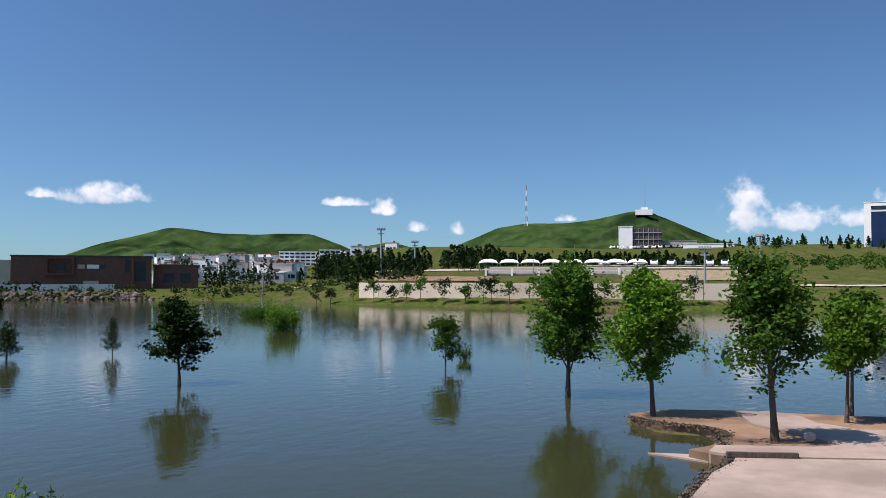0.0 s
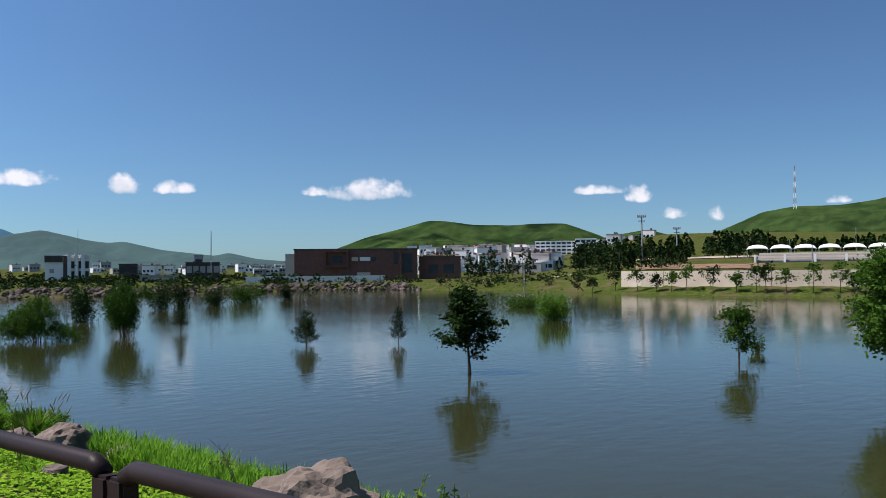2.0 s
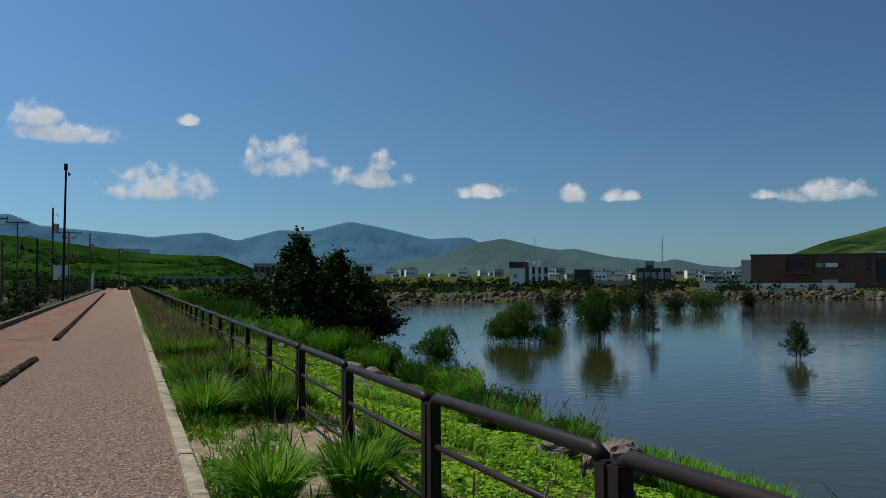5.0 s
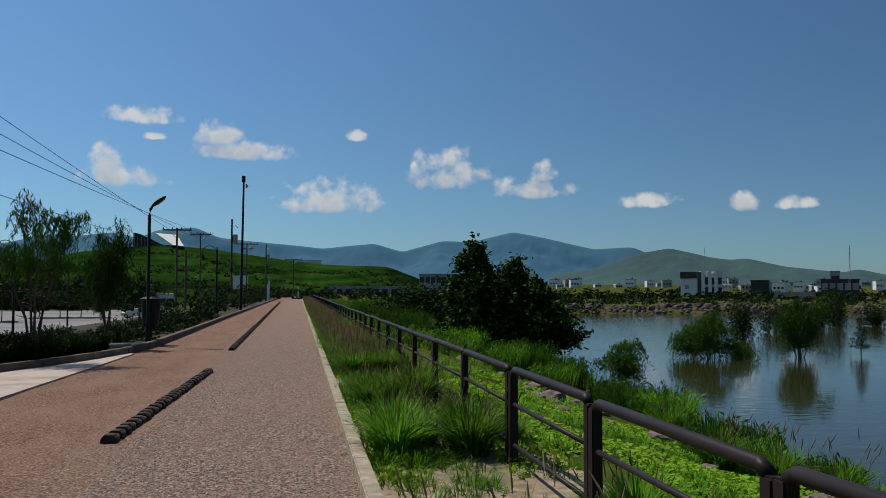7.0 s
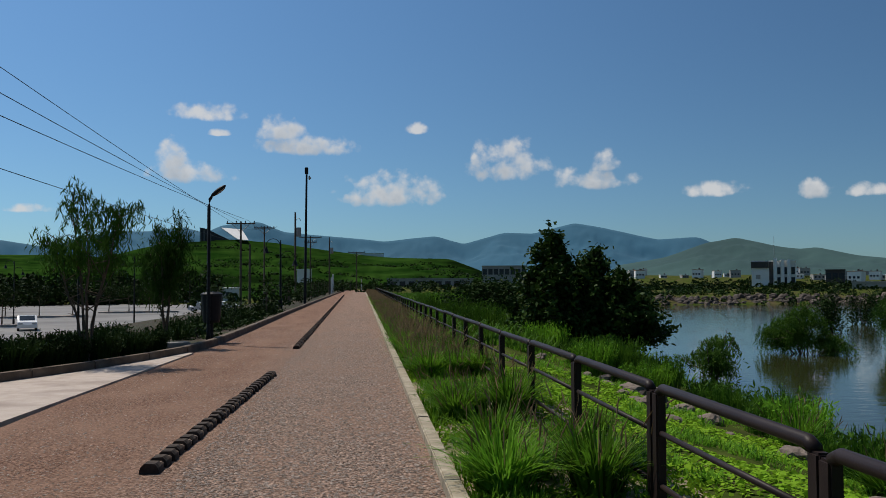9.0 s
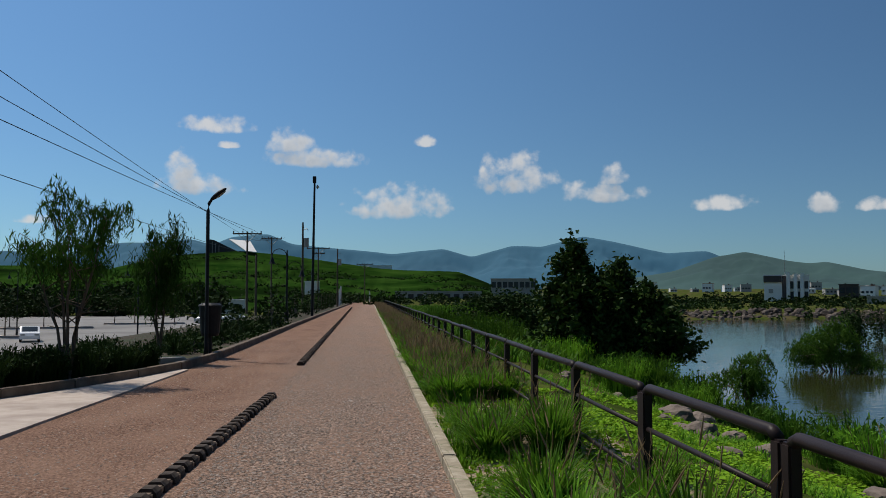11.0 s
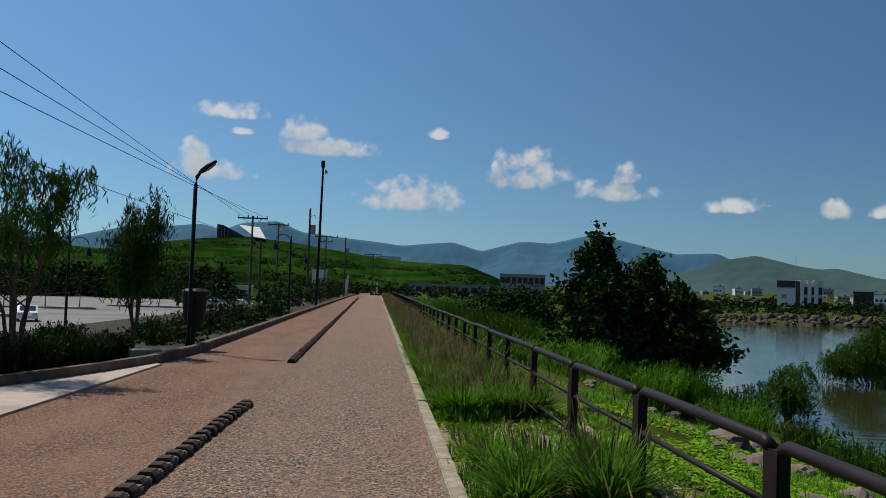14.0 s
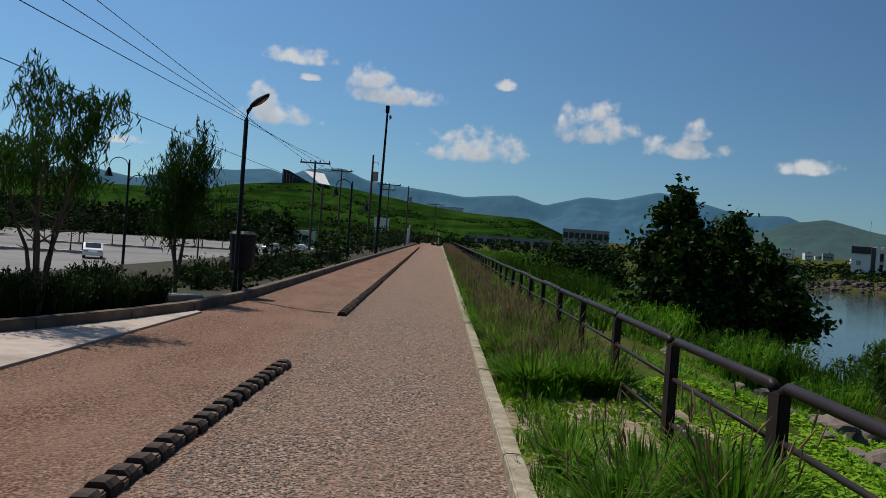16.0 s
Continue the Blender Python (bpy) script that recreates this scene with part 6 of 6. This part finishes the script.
def utility_pole(x, y, top, arms, label, r=0.11, gear=False):
    z0 = gz(x, y)
    root = thing("utility_pole", pose(x, y, z0), label, "utility pole")
    h = top - z0
    s = Soup()
    s.tube([(0, 0, -0.5), (0, 0, h)], [r, r * 0.7], 8)
    s.make("pole", M_WOODPOLE, root)
    for k, w in enumerate(arms):
        z = h - 0.25 - 0.7 * k
        arm = part("crossarm", box_bm(-w, -0.06, z, w, 0.06, z + 0.12), M_WOODPOLE, root)
        for i in range(4):
            s = Soup()
            xx = -w + 0.08 + i * (2 * w - 0.16) / 3
            s.tube([(xx, 0, z + 0.12), (xx, 0, z + 0.2), (xx, 0, z + 0.3)], [0.03, 0.06, 0.04], 6)
            s.make("insulator", M_DARKWALL, arm)
        for sx in (-1, 1):
            s = Soup()
            s.tube([(sx * w * 0.6, 0, z), (0, 0, z - 0.7)], 0.025, 4)
            s.make("brace", M_STEEL, root)
    if gear:
        s = Soup()
        s.tube([(0.3, 0, h - 2.2), (0.3, 0, h - 1.4)], 0.22, 10)
        s.make("transformer", M_GREY, root)
        s = Soup()
        s.tube([(0, 0, h - 0.7), (0.35, 0, h - 0.55), (0.5, 0, h - 0.8)], 0.03, 5)
        s.make("bracket", M_STEEL, root)


utility_pole(-10.7, 84.6, 7.1, (1.25,), "wooden utility pole with a crossarm")
utility_pole(-11.6, 112.4, 8.4, (1.2,), "wooden utility pole with a crossarm farther off")
utility_pole(-6.0, 85.4, 8.0, (), "wooden utility pole with electrical gear", gear=True)
utility_pole(-7.4, 134.4, 8.4, (1.6, 0.9), "wooden utility pole with two crossarms")
utility_pole(-4.4, 126.4, 7.8, (), "wooden utility pole with electrical gear farther off", gear=True)
utility_pole(-1.0, 170.4, 7.4, (1.5,), "far wooden utility pole at the path's end")
utility_pole(-9.4, 80.4, 4.9, (), "short bare wooden pole")
utility_pole(-11.2, -11.6, 10.8, (1.25,), "tall wooden utility pole behind the path")


def wires():
    for i, (x, za, zb) in enumerate(((-11.75, 10.6, 7.2), (-10.9, 8.1, 7.2), (-10.1, 6.2, 7.2), (-11.2, 5.7, 5.3))):
        ya, yb = -11.6, 84.6
        s = Soup()
        pts = []
        sag = 0.6
        for k in range(40):
            t = k / 39
            pts.append((x, ya + (yb - ya) * t, za + (zb - za) * t - sag * 4 * t * (1 - t) * 0.55))
        s.tube(pts, 0.014, 5)
        tagged(s.make("overhead_wire", M_BLACK), "black overhead wire between the poles", "wire", "overhead wires")
    for x in (-11.7, -10.9, -10.1):
        s = Soup()
        s.tube([(x, 84.6 + 2.8 * k, 7.2 + 1.2 * k / 10 - 0.6 * 4 * (k / 10) * (1 - k / 10)) for k in range(11)], 0.014, 5)
        tagged(s.make("overhead_wire", M_BLACK), "black overhead wire between the poles", "wire", "overhead wires")


wires()


def camera_pole():
    root = thing("camera_pole", pose(-4.3, 71.9, 0.05), "tall slim pole with a small camera box on top", "pole")
    s = Soup()
    s.tube([(0, 0, 0), (0.12, 0, 10.0)], [0.11, 0.07], 8)
    s.make("shaft", M_BLACK, root)
    part("camera_box", box_bm(-0.02, -0.12, 9.75, 0.24, 0.12, 10.25, bevel=0.03), M_BLACK, root)
    s = Soup()
    s.tube([(0.3, 0, 9.3), (0.36, 0, 9.45), (0.3, 0, 9.62)], [0.04, 0.12, 0.04], 8)
    s.make("dome", M_GREY, root)


camera_pole()


def hook_lamp(x, y, h, label="black lamp post with two hanging bell lanterns", z0=None):
    z0 = gz(x, y) if z0 is None else z0
    root = thing("lantern_post", pose(x, y, z0, 0, 0, 10), label, "street lamp", "lantern posts")
    s = Soup()
    s.tube([(0, 0, 0), (0, 0, 0.6), (0, 0, 0.65), (0, 0, h - 0.3), (0, 0, h)], [0.13, 0.11, 0.07, 0.05, 0.03], 8)
    s.make("post", M_BLACK, root)
    for sx, dz in ((-1, 0.0), (1, -0.75)):
        s = Soup()
        pts = [(sx * 0.03, 0, h - 1.1 + dz)] + [(sx * (0.45 - 0.42 * math.cos(a)), 0, h - 0.35 + dz + 0.42 * math.sin(a)) for a in np.linspace(0, math.pi, 9)]
        s.tube(pts, 0.022, 6)
        arm = s.make("arm", M_BLACK, root)
        s = Soup()
        zz = h - 0.4 + dz
        s.tube([(sx * 0.87, 0, zz), (sx * 0.87, 0, zz - 0.12), (sx * 0.87, 0, zz - 0.3), (sx * 0.87, 0, zz - 0.42)], [0.03, 0.09, 0.14, 0.2], 10)
        s.make("lantern", M_BLACK, arm)


hook_lamp(-14.4, 51.1, 6.5, z0=-2.45)
hook_lamp(-18.9, 80.8, 6.8, "black lamp post with two bell lanterns in the car park", -2.8)
hook_lamp(-38, 106.4, 7.0, "black lamp post with two bell lanterns in the car park", -2.8)
hook_lamp(-5.0, 59.4, 4.2, "black lamp post with two bell lanterns by the path", 0.05)
for k, (x, y) in enumerate(((-4.2, 150), (-3.9, 135), (0.4, 200))):
    b = part("marker_post", box_bm(-0.12, -0.12, 0, 0.12, 0.12, 2.4 if k else 3, bevel=0.02), M_WHITE, None)
    b.matrix_world = pose(x - 0.5, y, 0.05)
    tagged(b, "white square post at the path's far end", "post")


def pebbles():
    """Loose gravel on the walking lane and a little on the red one."""
    rng = np.random.default_rng(44)
    base = np.array([(1, 0, 0), (0, 1, 0), (-1, 0, 0), (0, -1, 0), (0.2, 0.1, 0.42)])
    tri = [(0, 1, 4), (1, 2, 4), (2, 3, 4), (3, 0, 4)]
    s = Soup()
    for n, x0, x1, y0, y1, k0, k1 in ((42000, -1.6, 0.53, 5, 52, 0.005, 0.013), (15000, -1.6, 0.53, 4, 30, 0.012, 0.021), (5200, -1.6, 0.53, 4, 34, 0.018, 0.03), (2600, -3.9, -1.9, 7, 36, 0.012, 0.022), (15000, -3.8, -1.75, 7, 40, 0.004, 0.011), (6000, -1.85, -1.35, 5, 30, 0.005, 0.013)):
        x, y = rng.uniform(x0, x1, n), y0 + (y1 - y0) * rng.uniform(0, 1, n) ** 2.4
        k = rng.uniform(k0, k1, n)
        a = rng.uniform(0, 6.28, n)
        for i in range(n):
            c, d = math.cos(a[i]) * k[i], math.sin(a[i]) * k[i]
            o = len(s.v)
            for px, py, pz in base:
                s.v.append((x[i] + px * c - py * d * 0.7, y[i] + px * d + py * c * 0.7, 0.003 + pz * k[i]))
            s.f.extend((o + p, o + q, o + r) for p, q, r in tri)
    tagged(s.make("gravel", M_PEBBLE), "loose grey and reddish gravel on the path", "gravel", kind="stuff")


M_PEBBLE = material("gravel_stones", (0.17, 0.13, 0.104), (0.46, 0.37, 0.305), 22, 0.95, rand=0.5, contrast=3)
pebbles()


def ribbon(name, az0, az1, r0, r1, mat, label, lift=0.15, category="ground"):
    """A strip of road or bare earth lying on the far slope between two distances."""
    n = int((az1 - az0) * 4)
    V, F = [], []
    for i in range(n + 1):
        a = az0 + (az1 - az0) * i / n
        for k in range(5):
            p = polar(a, r0 + (r1 - r0) * k / 4 + 0.6 * math.sin(a * 1.7))
            V.append((p.x, p.y, gz(p.x, p.y) + lift))
    for i in range(n):
        for k in range(4):
            F.append((i * 5 + k, i * 5 + k + 1, (i + 1) * 5 + k + 1, (i + 1) * 5 + k))
    tagged(mesh_ob(name, V, F, mat, smooth=True), label, category, kind="structure")


ribbon("road_park", 58, 84, 205, 214, M_CONC, "pale road across the park slope", category="road")
ribbon("earth_bank", 59, 66.5, 150, 172, M_SAND, "bare brown earth bank in the park", category="earth")
ribbon("earth_bank_upper", 74.5, 84, 150, 196, M_BARE, "bare earth and grass terraces in the park", category="earth")
ribbon("car_park_upper", 72, 82, 222, 238, M_LOT, "grey upper car park on the slope", category="car park")
ribbon("footpath_far", 80, 91, 128, 133, M_CONC, "pale footpath on the far lawn", category="path")
ribbon("shore_lawn_path", 49, 58, 168, 169.5, M_CONC, "pale path across the far lawn", category="path")


def parked_row():
    src = [o for o in scene.objects if o.name.startswith("car") and o.parent is None and o.get("category") == "car"]
    g = random.Random(5)
    for i in range(8):
        p = polar(73.4 + i * 1.05 + g.uniform(-0.1, 0.1), 228 + g.uniform(-2, 2))
        t = copy_thing(g.choice(src), pose(p.x, p.y, gz(p.x, p.y) + 0.16, 0, 0, g.uniform(-20, 20) + 15))
    for i in range(12):
        p = polar(73.9 + i * 0.42, 424 + g.uniform(-2, 2))
        copy_thing(g.choice(src), pose(p.x, p.y, gz(p.x, p.y) + 0.1, 0, 0, g.uniform(-20, 20) + 15))


parked_row()
